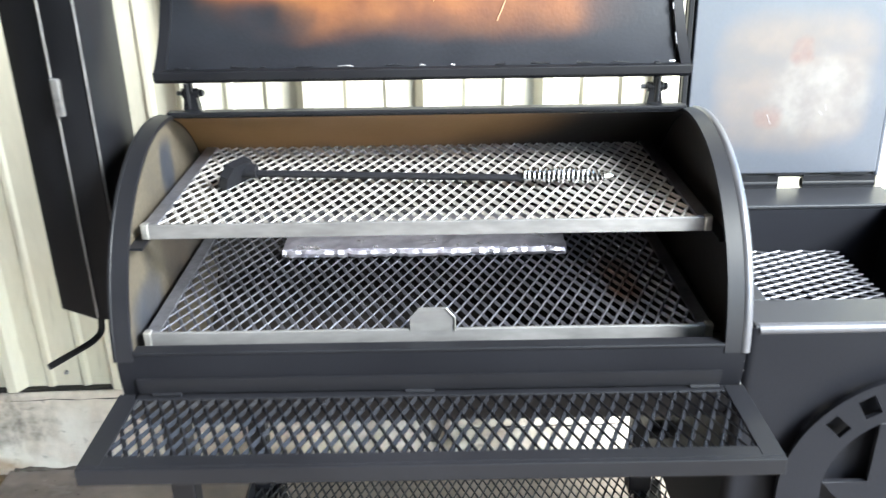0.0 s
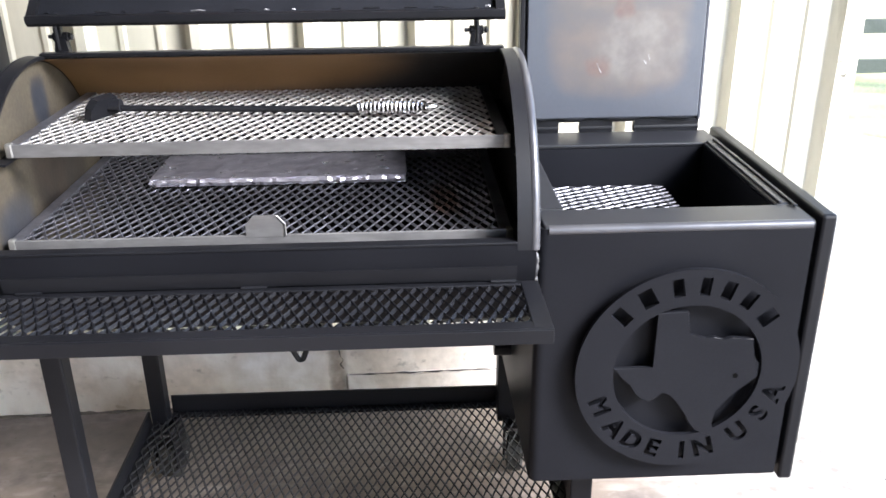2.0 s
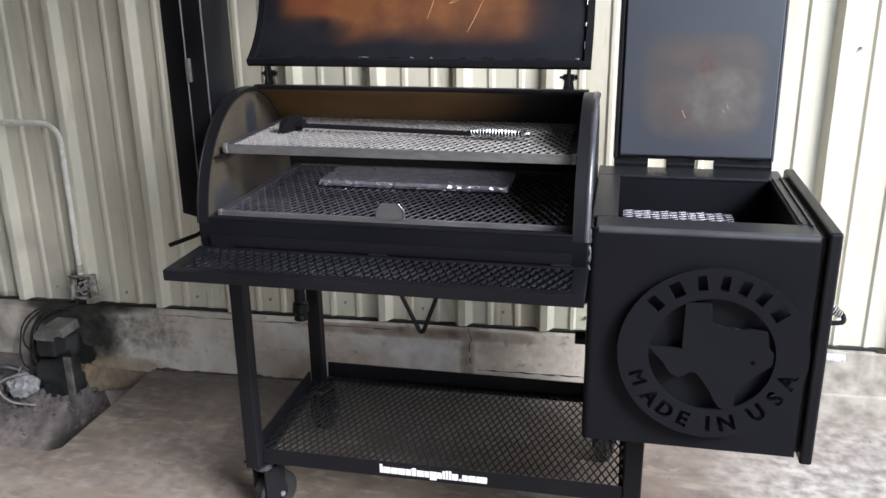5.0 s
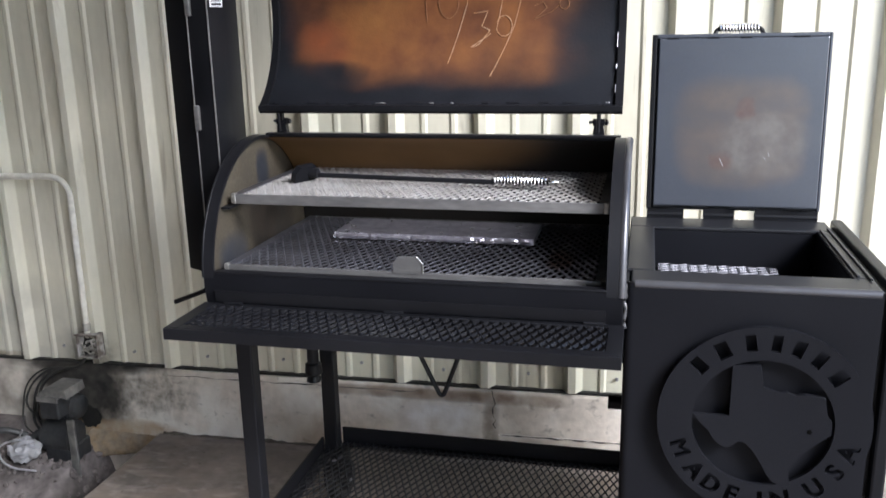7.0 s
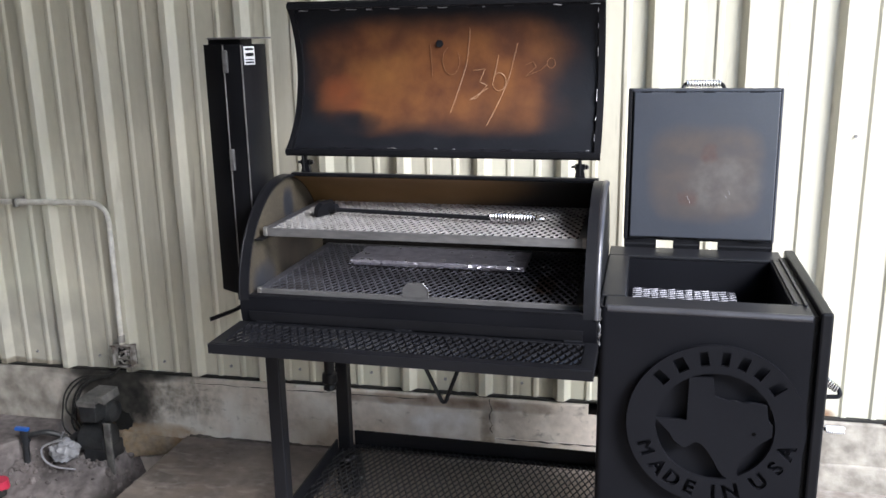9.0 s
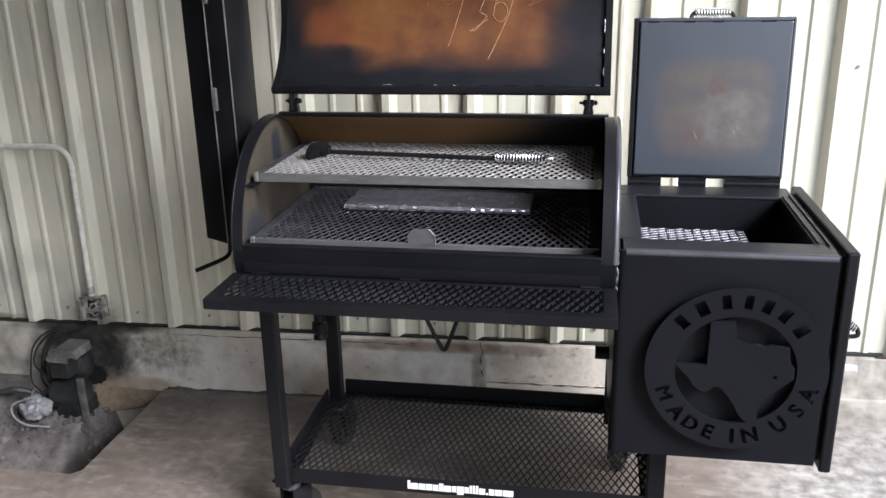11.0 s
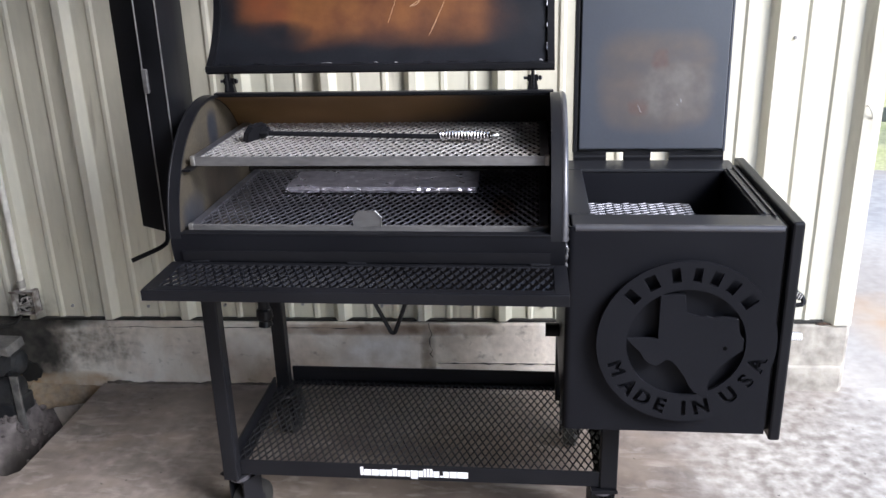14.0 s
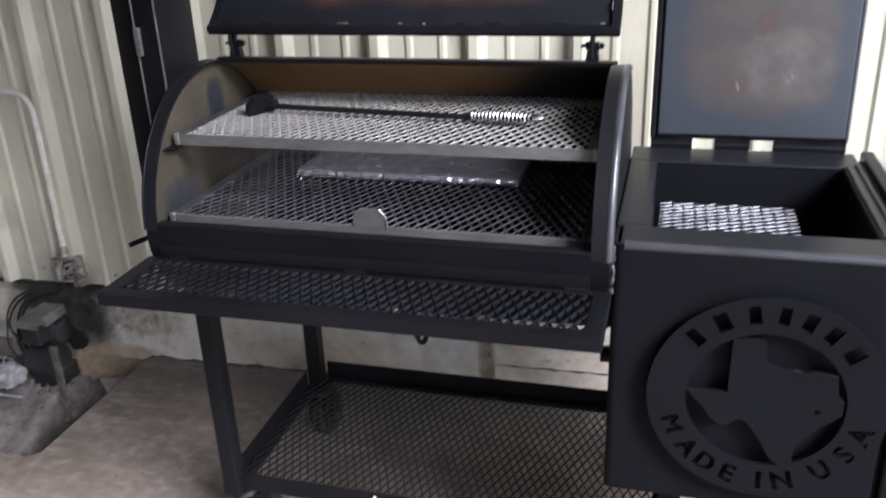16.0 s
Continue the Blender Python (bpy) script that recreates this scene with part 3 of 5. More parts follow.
tagged(part("ground", bm, APRON), "pale gravel and concrete ground outside", "ground", kind="structure")

# grass beyond the apron
bm = bmesh.new()
lx = [2.4 + 0.12 * k for k in range(28)] + [6.2, 7, 12, 30, 100]
ly = [4.15, 4.25, 4.35, 4.7, 5.2, 6.0, 9.0, 15.0, 40.0, 100.0]
gv = []
for x in lx:
    edge = 4.95 - 1.3 * min(1, max(0, (x - 3.75) / 0.9)) + 0.25 * noise.noise(Vector((x * 1.4, 0, 2))) + 0.14 * noise.noise(Vector((x * 6, 0, 5)))
    gv.append([bm.verts.new((x, edge + y - 4.15, ground_z(x, edge + y - 4.15) + (0.0 if y == 4.15 else 0.018))) for y in ly])
for i in range(len(lx) - 1):
    for j in range(len(ly) - 1):
        bm.faces.new((gv[i][j], gv[i + 1][j], gv[i + 1][j + 1], gv[i][j + 1]))
tagged(part("lawn", bm, GRASS, smooth=40), "bright mown grass field", "grass", kind="structure")

# Unseen roof and walls, added and sized to hold back daylight and bounce.
tagged(part("ceiling", boxes((-5.5, 2.13, -6.5, 0.9, 3.3, 3.36)), ROOF), "unseen shed roof underside, its edge set to shade the left", "ceiling", kind="structure")
tagged(part("unseen_wall_south", boxes((-5.5, 2.0, -6.5, -6.4, 0.0, 3.3)), ROOF), "unseen wall opposite the smoker, added to block daylight", "wall", kind="structure")
tagged(part("unseen_wall_west", boxes((-5.5, -5.4, -6.5, 0.7, 0.0, 3.3)), ROOF), "unseen end wall, added to hold back light", "wall", kind="structure")

# ---- the smoker ----
CY, CZ, R = -0.055, 0.955, 0.305
X0, X1, O0, O1 = -0.02, 0.943, 0.010, 0.906
smoker = thing("offset_smoker", (0.5, 0, 0), "black-painted steel offset smoker with open lids on a wheeled cart", "smoker")

A_TOP, A_LOW = -10.0, 84.5
chamber = part("chamber", shell(CY, CZ, R - 0.005, R, A_LOW, 360 + A_TOP, 56, X0 + 0.004, X1 - 0.004), BARREL, smoker, "black barrel cooking chamber", 35)
part("lining", shell(CY, CZ, R - 0.0065, R - 0.0052, A_LOW + 1, 359 + A_TOP, 56, X0 + 0.0145, X1 - 0.0145), CHAMBER_IN, chamber, "heat-browned bare steel inside with painted shade low down", 35)
for x0, x1 in ((X0, O0), (O1, X1)):
    part("end_band", shell(CY, CZ, R - 0.006, R + 0.001, A_TOP - 3, A_LOW + 3, 40, x0, x1), BAND, chamber, smooth=35)
for x, r in ((X0 + 0.003, 0.003), (X1 - 0.006, 0.0095)):
    part("band_rim", tubed([(x, y, z) for y, z in arc_points(CY, CZ, R - (0.001 if x < 0.5 else 0.006), A_TOP - 3, A_LOW + 3, 40)], r, 12), EDGE if x > 0.5 else BLACK, chamber, "shiny rounded edge, paler on the right for its highlight", 60)
disc = arc_points(CY, CZ, R - 0.006, 0, 360, 64)[:-1]
part("end_plate", prism(disc, "x", X0 + 0.002, X0 + 0.010), BLACK, chamber, smooth=35)
part("end_plate", prism(disc, "x", X1 - 0.010, X1 - 0.002), BLACK, chamber, smooth=35)
disc = arc_points(CY, CZ, R - 0.009, 0, 360, 64)[:-1]
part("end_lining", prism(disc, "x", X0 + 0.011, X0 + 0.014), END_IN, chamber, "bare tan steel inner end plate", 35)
part("end_lining", prism(disc, "x", X1 - 0.014, X1 - 0.011), CHAMBER_IN, chamber, "dark inner end plate", 35)
# lips of the opening
yt, zt = arc_points(CY, CZ, R, A_TOP, A_TOP, 1)[0]
part("top_lip", boxes((O0 - 0.01, O1 + 0.01, yt - 0.004, yt + 0.018, zt - 0.002, zt + 0.006), bevel=0.002), BLACK, chamber)
yl, zl = arc_points(CY, CZ, R, A_LOW, A_LOW, 1)[0]
part("lower_lip", boxes((O0, O1, yl - 0.002, yl + 0.022, zl - 0.006, zl), bevel=0.002), BLACK, chamber)
# rails that carry the grates
for z in (0.957, 1.117):
    for x in (X0 + 0.016, O1 + 0.002):
        part("grate_rail", boxes((x, x + 0.022, -0.27, 0.16, z - 0.004, z)), BLACK, chamber)

# chamber lid, swung open
P0, P1 = Vector((0.006, 1.322)), Vector((0.078, 1.748))
chord = P1 - P0
LR = 0.305
mid = (P0 + P1) / 2
nrm = Vector((-chord.y, chord.x)).normalized()
nrm = nrm if nrm.x < 0 else -nrm
LC = mid + nrm * math.sqrt(LR ** 2 - chord.length_squared / 4)


def lid_line(r, n=28, ext=0.0):
    a0 = math.atan2(P0.y - LC.y, P0.x - LC.x) - ext
    a1 = math.atan2(P1.y - LC.y, P1.x - LC.x) + ext
    return [(LC.x + r * math.cos(a0 + (a1 - a0) * k / n), LC.y + r * math.sin(a0 + (a1 - a0) * k / n)) for k in range(n + 1)]


def lid_plate(r0, r1, x0, x1, ext=0.0):
    return prism(lid_line(r0, ext=ext) + lid_line(r1, ext=ext)[::-1], "x", x0, x1)


L0, L1 = -0.014, 0.918
lid = part("chamber_lid", lid_plate(LR, LR + 0.006, L0, L1, 0.03), BLACK_BODY, smoker, "open barrel lid with a burnt orange inside", 35)
part("lid_lining", lid_plate(LR - 0.002, LR - 0.0005, L0 + 0.018, L1 - 0.018), LID_IN, lid, "rust-orange heat patch on blue-black steel", 35)
for x in (L0, L1 - 0.018):
    part("side_flange", lid_plate(LR - 0.012, LR + 0.0005, x, x + 0.018, 0.03), BLACK, lid, smooth=35)
for pts, z in ((lid_line(LR - 0.004)[0], 0), (lid_line(LR - 0.004)[-1], 1)):
    y, zz = pts
    part("edge_flange", boxes((L0, L1, y - 0.012, y + 0.010, zz - 0.008, zz + 0.008), bevel=0.002), BLACK, lid)
rnd = random.Random(4)
# short weld runs round the lid's inner edge
for k in range(13):
    x = 0.035 + k * 0.069 + rnd.uniform(-0.02, 0.02)
    for end in (0, -1):
        y, z = lid_line(LR - 0.006)[end]
        s = 0.012 if end == 0 else -0.012
        w = rnd.uniform(0.006, 0.035)
        part("weld_run", tubed([(x + w * q, y - 0.006, z + s + rnd.uniform(-0.001, 0.001)) for q in (0, 0.3, 0.6, 1)], 0.0014 if rnd.random() < 0.6 else 0.002, 5), WELD if rnd.random() < 0.35 else BLACK, lid)
pts = lid_line(LR - 0.012, 40)
for a, b in ((4, 6), (10, 11), (15, 18), (26, 28), (33, 34), (37, 38)):
    part("weld_run", tubed([(L1 - 0.02, y - 0.001, z) for y, z in pts[a:b + 1]], 0.0010, 5), WELD, lid, "bright weld run")
# the bolt in the lid
bm = tubed([(0.437, 0.165, 1.632), (0.437, 0.125, 1.632)], 0.006, 10)
tube(bm, [(0.437, 0.135, 1.632), (0.437, 0.122, 1.632)], 0.012, 6)
part("bolt", bm, BLACK, lid, "black bolt with a hex nut")
# lid handle
ly, lz = lid_line(LR + 0.006)[-1]
part("handle_bracket", tubed(rounded([(0.375, ly + 0.005, lz - 0.02), (0.378, ly + 0.02, lz + 0.03), (0.545, ly + 0.02, lz + 0.03), (0.548, ly + 0.005, lz - 0.02)], 0.02), 0.006, 8), BLACK, lid, smooth=40)
part("handle_coil", coil(bmesh.new(), (0.395, ly + 0.02, lz + 0.03), (0.53, ly + 0.02, lz + 0.03), 0.010, 0.015, 16, 0.0028), CHROME, lid, "chrome spring handle", 50)


def lid_at(x, s):
    """A point just off the lid's inner face at a share s of its height."""
    pts = lid_line(LR - 0.0035, 60)
    k = min(max(s, 0), 1) * 60
    i = min(int(k), 59)
    y, z = (pts[i][0] + (pts[i + 1][0] - pts[i][0]) * (k - i), pts[i][1] + (pts[i + 1][1] - pts[i][1]) * (k - i))
    return (x, y, z)


def chalk(strokes, material, r):
    for st in strokes:
        part("chalk_stroke", tubed([lid_at(x, s) for x, s in st], r, 4), material, lid, "pale chalk handwriting stroke")


def ring_stroke(cx, cs, rx, rs, a0=0, a1=360, n=14):
    return [(cx + rx * math.cos(radians(a0 + (a1 - a0) * k / n)), cs + rs * math.sin(radians(a0 + (a1 - a0) * k / n))) for k in range(n + 1)]


def line_stroke(*pts, n=5):
    out = []
    for a, b in zip(pts, pts[1:]):
        out += [(a[0] + (b[0] - a[0]) * k / n, a[1] + (b[1] - a[1]) * k / n) for k in range(n)]
    return out + [pts[-1]]


chalk([
    line_stroke((0.408, 0.73), (0.412, 0.53)),
    ring_stroke(0.470, 0.63, 0.026, 0.085, 110, 400),
    line_stroke((0.690, 0.60), (0.712, 0.62), (0.722, 0.59), (0.690, 0.53), (0.735, 0.57), (0.752, 0.60)),
    ring_stroke(0.765, 0.61, 0.012, 0.03),
], FAINT, 0.0009)
chalk([
    line_stroke((0.532, 0.83), (0.518, 0.62), (0.472, 0.30)),
    line_stroke((0.535, 0.57), (0.572, 0.58), (0.556, 0.50), (0.578, 0.48), (0.548, 0.40), (0.530, 0.39), (0.580, 0.46)),
    line_stroke((0.612, 0.66), (0.594, 0.48)) + ring_stroke(0.614, 0.50, 0.020, 0.055, 190, 520),
    line_stroke((0.668, 0.73), (0.640, 0.50), (0.585, 0.22)),
], CHALK, 0.0009)
# lid hinges
for x in (0.040, 0.862):
    hinge = part("lid_hinge", tubed([(x - 0.014, 0.020, 1.290), (x + 0.014, 0.020, 1.290)], 0.009, 12), BLACK, smoker, smooth=40)
    part("hinge_arm", boxes((x - 0.005, x + 0.005, 0.010, 0.024, 1.292, 1.335), bevel=0.002), BLACK, hinge)
    part("hinge_lug", prism([(x - 0.016, 1.250), (x + 0.016, 1.250), (x + 0.010, 1.286), (x - 0.010, 1.286)], "y", 0.012, 0.030), BLACK, hinge)
    part("hinge_pin", tubed([(x - 0.024, 0.020, 1.290), (x + 0.024, 0.020, 1.290)], 0.0042, 8), DULL_WELD, hinge)
    part("pin_nut", tubed([(x + 0.016, 0.020, 1.290), (x + 0.021, 0.020, 1.290)], 0.0075, 6), BLACK, hinge)
    part("stop_screw", tubed([(x, 0.0, 1.268), (x, -0.004, 1.312)], 0.0042, 8), BLACK, hinge)

# exhaust stack beside the chamber
STX = ((-0.253, -0.014), (-0.163, -0.064), (-0.106, -0.064), (-0.086, -0.015), (-0.086, 0.06), (-0.115, 0.10), (-0.21, 0.10), (-0.253, 0.06))
bm = prism(STX, "z", 0.885, 1.640)
bmesh.ops.bevel(bm, geom=[e for e in bm.edges if abs(e.verts[0].co.z - e.verts[1].co.z) > 0.1], offset=0.004, segments=2, affect="EDGES")
stack = part("chimney", bm, BLACK, smoker, "tall black many-sided exhaust chimney", 30)
part("stack_neck", boxes((-0.10, X0 + 0.004, -0.10, 0.10, 0.92, 1.08), bevel=0.004), BLACK, stack)
flap = part("rain_flap", boxes((-0.206, -0.080, -0.075, 0.09, 1.655, 1.660), bevel=0.001), BAR_STEEL, stack, "thin steel rain flap tilted over the stack")
part("flap_post", boxes((-0.226, -0.125, -0.03, 0.05, 1.640, 1.655)), BLACK, stack)
for z in (1.592, 1.306):
    part("bracket", boxes((-0.164, -0.149, -0.074, -0.062, z - 0.032, z + 0.032), bevel=0.003), BAR_STEEL, stack, "worn bracket plate")
# Thin steel strips stand in for the highlights on the chimney's corners.
for x, y in ((-0.1632, -0.0648), (-0.1058, -0.0648)):
    part("seam", tubed([(x, y, 0.89), (x, y, 1.638)], 0.0022, 5), BAR_STEEL, stack, "thin bright strip standing for the corner's highlight")
d = (Vector((-0.086, -0.015, 0)) - Vector((-0.106, -0.064, 0))).normalized()
nn = Vector((d.y, -d.x, 0))
c0 = Vector((-0.106, -0.064, 0)) + d * 0.008 + nn * 0.0015


def on_face(u0, u1, z0, z1, off, thick=0.0012):
    bm = bmesh.new()
    quad = [c0 + d * u + nn * off + Vector((0, 0, z)) for u, z in ((u0, z0), (u1, z0), (u1, z1), (u0, z1))]
    A = [bm.verts.new(p) for p in quad]
    B = [bm.verts.new(p + nn * thick) for p in quad]
    bm.faces.new(A)
    bm.faces.new(B)
    for i in range(4):
        bm.faces.new((A[i], A[(i + 1) % 4], B[(i + 1) % 4], B[i]))
    return bm


sticker = part("sticker", on_face(0.0, 0.040, 1.582, 1.634, 0), WHITE, stack, "small white printed sticker")
for z0, z1 in ((1.586, 1.591), (1.595, 1.598), (1.606, 1.616), (1.623, 1.629)):
    part("print_bar", on_face(0.005, 0.035, z0, z1, 0.0016), BLACK, sticker)
part("drain_rod", tubed(rounded([(-0.17, -0.03, 0.90), (-0.172, -0.04, 0.845), (-0.185, -0.06, 0.835), (-0.246, -0.121, 0.818)], 0.02), 0.0065, 8), BLACK, smoker, "bent black rod handle", 40)

# front shelf
SZ = 0.906
shelf = part("front_shelf", boxes((-0.024, 0.945, -0.538, -0.530, SZ - 0.026, SZ), (-0.024, 0.945, -0.530, -0.506, SZ - 0.005, SZ), bevel=0.0015), BLACK, smoker, "fold-down black mesh work shelf")
for x in (-0.024, 0.913):
    part("side_bar", boxes((x, x + 0.032, -0.5295, -0.352, SZ - 0.0045, SZ + 0.0005), (x + (0 if x < 0 else 0.026), x + (0.006 if x < 0 else 0.032), -0.5295, -0.352, SZ - 0.026, SZ - 0.0045), bevel=0.0015), BLACK, shelf)
part("back_bar", boxes((0.002, 0.913, -0.368, -0.352, SZ - 0.0045, SZ + 0.0005), bevel=0.0015), BLACK, shelf)
part("shelf_mesh", expanded(-0.005, 0.918, -0.512, -0.362, SZ - 0.004, 0.0222, 0.0500, 0.0066, 0.0032, 44, 3), MESH_BLACK, shelf, "black expanded-metal mesh")
for x in (0.03, 0.42, 0.86):
    part("shelf_hinge", tubed([(x, -0.3585, SZ + 0.003), (x + 0.045, -0.3585, SZ + 0.003)], 0.0032, 8), BLACK, shelf, smooth=40)
for x in (0.425, 0.44, 0.462, 0.475, 0.85, 0.863, 0.88):
    part("weld_spot", tubed([(x, -0.3595, SZ + 0.021), (x + 0.008, -0.3595, SZ + 0.022)], 0.0019, 6), WELD, shelf, "bright weld spot")
part("front_apron", shell(CY, CZ, R + 0.0005, R + 0.004, 94, 101, 6, O0, O1), BLACK, smoker, smooth=35)

# ---- firebox ----
FX0, FX1, FY0, FY1, FZ0, FZ1 = 0.944, 1.442, -0.340, 0.275, 0.455, 0.998
T = 0.007
outer = rounded([(FX0, FY1 - T), (FX0, FY0), (FX1, FY0)], 0.020, 7)
inner = rounded([(FX0 + T, FY1 - T), (FX0 + T, FY0 + T), (FX1, FY0 + T)], 0.013, 7)
firebox = part("firebox", prism([(p[0], p[1]) for p in outer] + [(p[0], p[1]) for p in inner][::-1], "z", FZ0, FZ1), BLACK_BODY, smoker, "square black plate firebox with its lid open", 30)
part("back_plate", boxes((FX0, FX1, FY1 - T, FY1, FZ0, FZ1), bevel=0.002), BLACK_BODY, firebox)
part("right_plate", boxes((FX1 - T, FX1 - 0.001, FY0 + T, FY1 - T, FZ0 + 0.001, FZ1 - 0.001)), BLACK_BODY, firebox)
part("floor_plate", boxes((FX0 + T, FX1 - T, FY0 + T, FY1 - T, FZ0 + 0.001, FZ0 + T)), BLACK_BODY, firebox)
IX0, IX1, IY0, IY1 = 1.005, 1.403, -0.252, 0.165
part("rim_roll", tubed([(FX0 + 0.020, FY0 + 0.006, FZ1 - 0.004), (FX1 - 0.004, FY0 + 0.006, FZ1 - 0.004)], 0.009, 14), EDGE, firebox, "rounded front lip", 60)
for name, r in (("rim_front", (FX0 + 0.012, FX1, FY0 + 0.001, IY0, FZ1 - 0.004, FZ1 + 0.004)), ("rim_back", (FX0, FX1, IY1, FY1, FZ1 - 0.004, FZ1 + 0.006)),
                ("rim_left", (FX0, IX0, IY0, IY1, FZ1 - 0.004, FZ1 + 0.0055)), ("rim_right", (IX1, FX1, IY0, IY1, FZ1 - 0.004, FZ1 + 0.0055))):
    part(name, boxes(r, bevel=0.003), SATIN, firebox)
for name, r in (("throat_front", (IX0, IX1, IY0 - 0.006, IY0, 0.86, FZ1 - 0.004)), ("throat_back", (IX0, IX1, IY1, IY1 + 0.006, 0.80, FZ1 - 0.004)),
                ("throat_left", (IX0 - 0.006, IX0, IY0 - 0.006, IY1 + 0.006, 0.80, FZ1 - 0.004)), ("throat_right", (IX1, IX1 + 0.006, IY0 - 0.006, IY1 + 0.006, 0.80, FZ1 - 0.004))):
    part(name, boxes(r), BLACK_BODY, firebox)
part("fire_grate", expanded(1.02, 1.31, IY0 + 0.01, IY1 - 0.008, 0.905, 0.0215, 0.050, 0.0032, 0.0020, 52, 5, True, -1), BRIGHT_STEEL, firebox, "bright expanded-metal fire grate")
for y0, y1, x0, x1 in ((IY0, IY1, IX1 + 0.006, IX1 + 0.013), (IY0 - 0.02, IY1 + 0.02, FX1 - 0.012, FX1 - 0.006)):
    part("rim_step", boxes((x0, x1, y0, y1, FZ1 + 0.0055, FZ1 + 0.0105), bevel=0.0015), SATIN, firebox)
# end door with its flange
DX0, DX1 = 1.452, 1.487
door = part("firebox_door", boxes((DX0 + 0.006, DX1, -0.330, 0.290, 0.430, 1.008), bevel=0.006), BLACK, smoker, "thick black insulated end door")
part("door_gasket", boxes((FX1, DX0 + 0.006, -0.305, 0.262, 0.45, 0.99)), RUBBER, door)
part("latch", tubed(rounded([(DX1, -0.20, 0.80), (1.535, -0.205, 0.78), (1.545, -0.215, 0.755), (DX1, -0.215, 0.75)], 0.02), 0.006, 8), BLACK, door, "bent wire door latch", 40)
part("latch_coil", coil(bmesh.new(), (1.50, -0.205, 0.797), (1.535, -0.21, 0.772), 0.008, 0.010, 7, 0.0025), CHROME, door, "spring grip", 50)
part("door_rod", tubed([(DX1 - 0.002, -0.08, 0.602), (1.59, -0.08, 0.602)], 0.005, 8), BLACK, door, smooth=40)
part("door_coil", coil(bmesh.new(), (1.545, -0.08, 0.602), (1.592, -0.08, 0.602), 0.007, 0.009, 9, 0.0030), WHITE, door, "bright spring grip", 50)
for z in (0.55, 0.90):
    part("door_hinge", tubed([(1.450, 0.296, z - 0.04), (1.450, 0.296, z + 0.04)], 0.010, 10), BLACK, door, smooth=40)

# firebox lid, swung up and leaning back a little
FLM = Matrix.Translation((0, 0.272, 1.028)) @ Matrix.Rotation(radians(-3), 4, "X")
flid = part("firebox_lid", box(bmesh.new(), 0.982, 1.425, 0.0, 0.010, 0.0, 0.463, 0.003, FLM), BLACK, smoker, "open square firebox lid")
part("lid_panel", box(bmesh.new(), 1.000, 1.416, -0.012, -0.0005, 0.012, 0.4515, 0.003, FLM), FLID_IN, flid, "blue-grey steel inner panel with brown heat stains")
part("lid_edge", box(bmesh.new(), 0.983, 0.994, -0.016, -0.0005, 0.004, 0.4615, 0.002, FLM), BLACK, flid)
part("lid_edge", box(bmesh.new(), 1.417, 1.4245, -0.008, -0.0005, 0.004, 0.4615, 0.002, FLM), FLID_IN, flid)
part("lid_edge", box(bmesh.new(), 0.995, 1.4165, -0.008, -0.0005, 0.4525, 0.4625, 0.002, FLM), FLID_IN, flid)
for x0, x1, zz in ((1.02, 1.05, 0.452), (1.12, 1.15, 0.452), (1.20, 1.23, 0.452), (1.33, 1.37, 0.452), (1.0, 1.05, 0.0105), (1.10, 1.14, 0.0105), (1.20, 1.27, 0.0105), (1.34, 1.40, 0.0105)):
    part("seam_gap", box(bmesh.new(), x0, x1, -0.0128, -0.009, zz - 0.0018, zz + 0.0018, 0, FLM), BLACK, flid)
def fl(p):
    return FLM @ Vector(p)
for (xa, za), (xb, zb) in (((1.176, 0.120), (1.166, 0.142)), ((1.282, 0.138), (1.276, 0.146)), ((1.290, 0.148), (1.286, 0.160))):
    part("scratch", tubed([fl((xa, -0.0122, za)), fl((xb, -0.0122, zb))], 0.0007, 5), WELD, flid, "pale scratch")
part("handle_bracket", tubed(rounded([fl((1.140, 0.012, 0.46)), fl((1.146, 0.02, 0.476)), fl((1.254, 0.02, 0.476)), fl((1.26, 0.012, 0.46))], 0.015), 0.006, 8), BLACK, flid, smooth=40)
part("handle_coil", coil(bmesh.new(), fl((1.150, 0.02, 0.476)), fl((1.250, 0.02, 0.476)), 0.010, 0.0125, 13, 0.0028), CHROME, flid, "chrome spring handle", 50)
for x0, x1 in ((0.985, 1.082), (1.133, 1.212), (1.265, 1.422)):
    part("lid_hinge", tubed([(x0, 0.276, 1.014), (x1, 0.276, 1.014)], 0.010, 10), BLACK, flid, smooth=40)
    part("hinge_leaf", boxes((x0, x1, 0.268, 0.284, 1.004, 1.034), bevel=0.001), BLACK, flid)
part("weld_seam", tubed([(FX0 + 0.001 + random.Random(k).uniform(-0.003, 0.003), -0.331 + 0.0025 * math.sin(k), 0.893 + k * 0.0075) for k in range(14)],
                        [0.0050 + 0.0022 * math.sin(k * 2.1) for k in range(14)], 8), DULL_WELD, smoker, "lumpy dull weld seam", 60)
part("side_knob", tubed([(FX0, 0.0, 0.572), (0.905, 0.0, 0.572)], 0.020, 14), BLACK, smoker, "round black knob", 40)
part("under_hook", tubed(rounded([(0.395, 0.02, 0.66), (0.452, 0.015, 0.545), (0.462, 0.015, 0.545), (0.505, 0.02, 0.66)], 0.02), 0.0065, 8), BLACK, smoker, "bent rod hook below the chamber", 40)
drain = part("drain_valve", tubed([(0.0, 0.22, 0.84), (0.0, 0.22, 0.52), (0.0, 0.22, 0.515)], [0.018, 0.018, 0.012], 14), BLACK, smoker, "black drain pipe with a ball valve", 40)
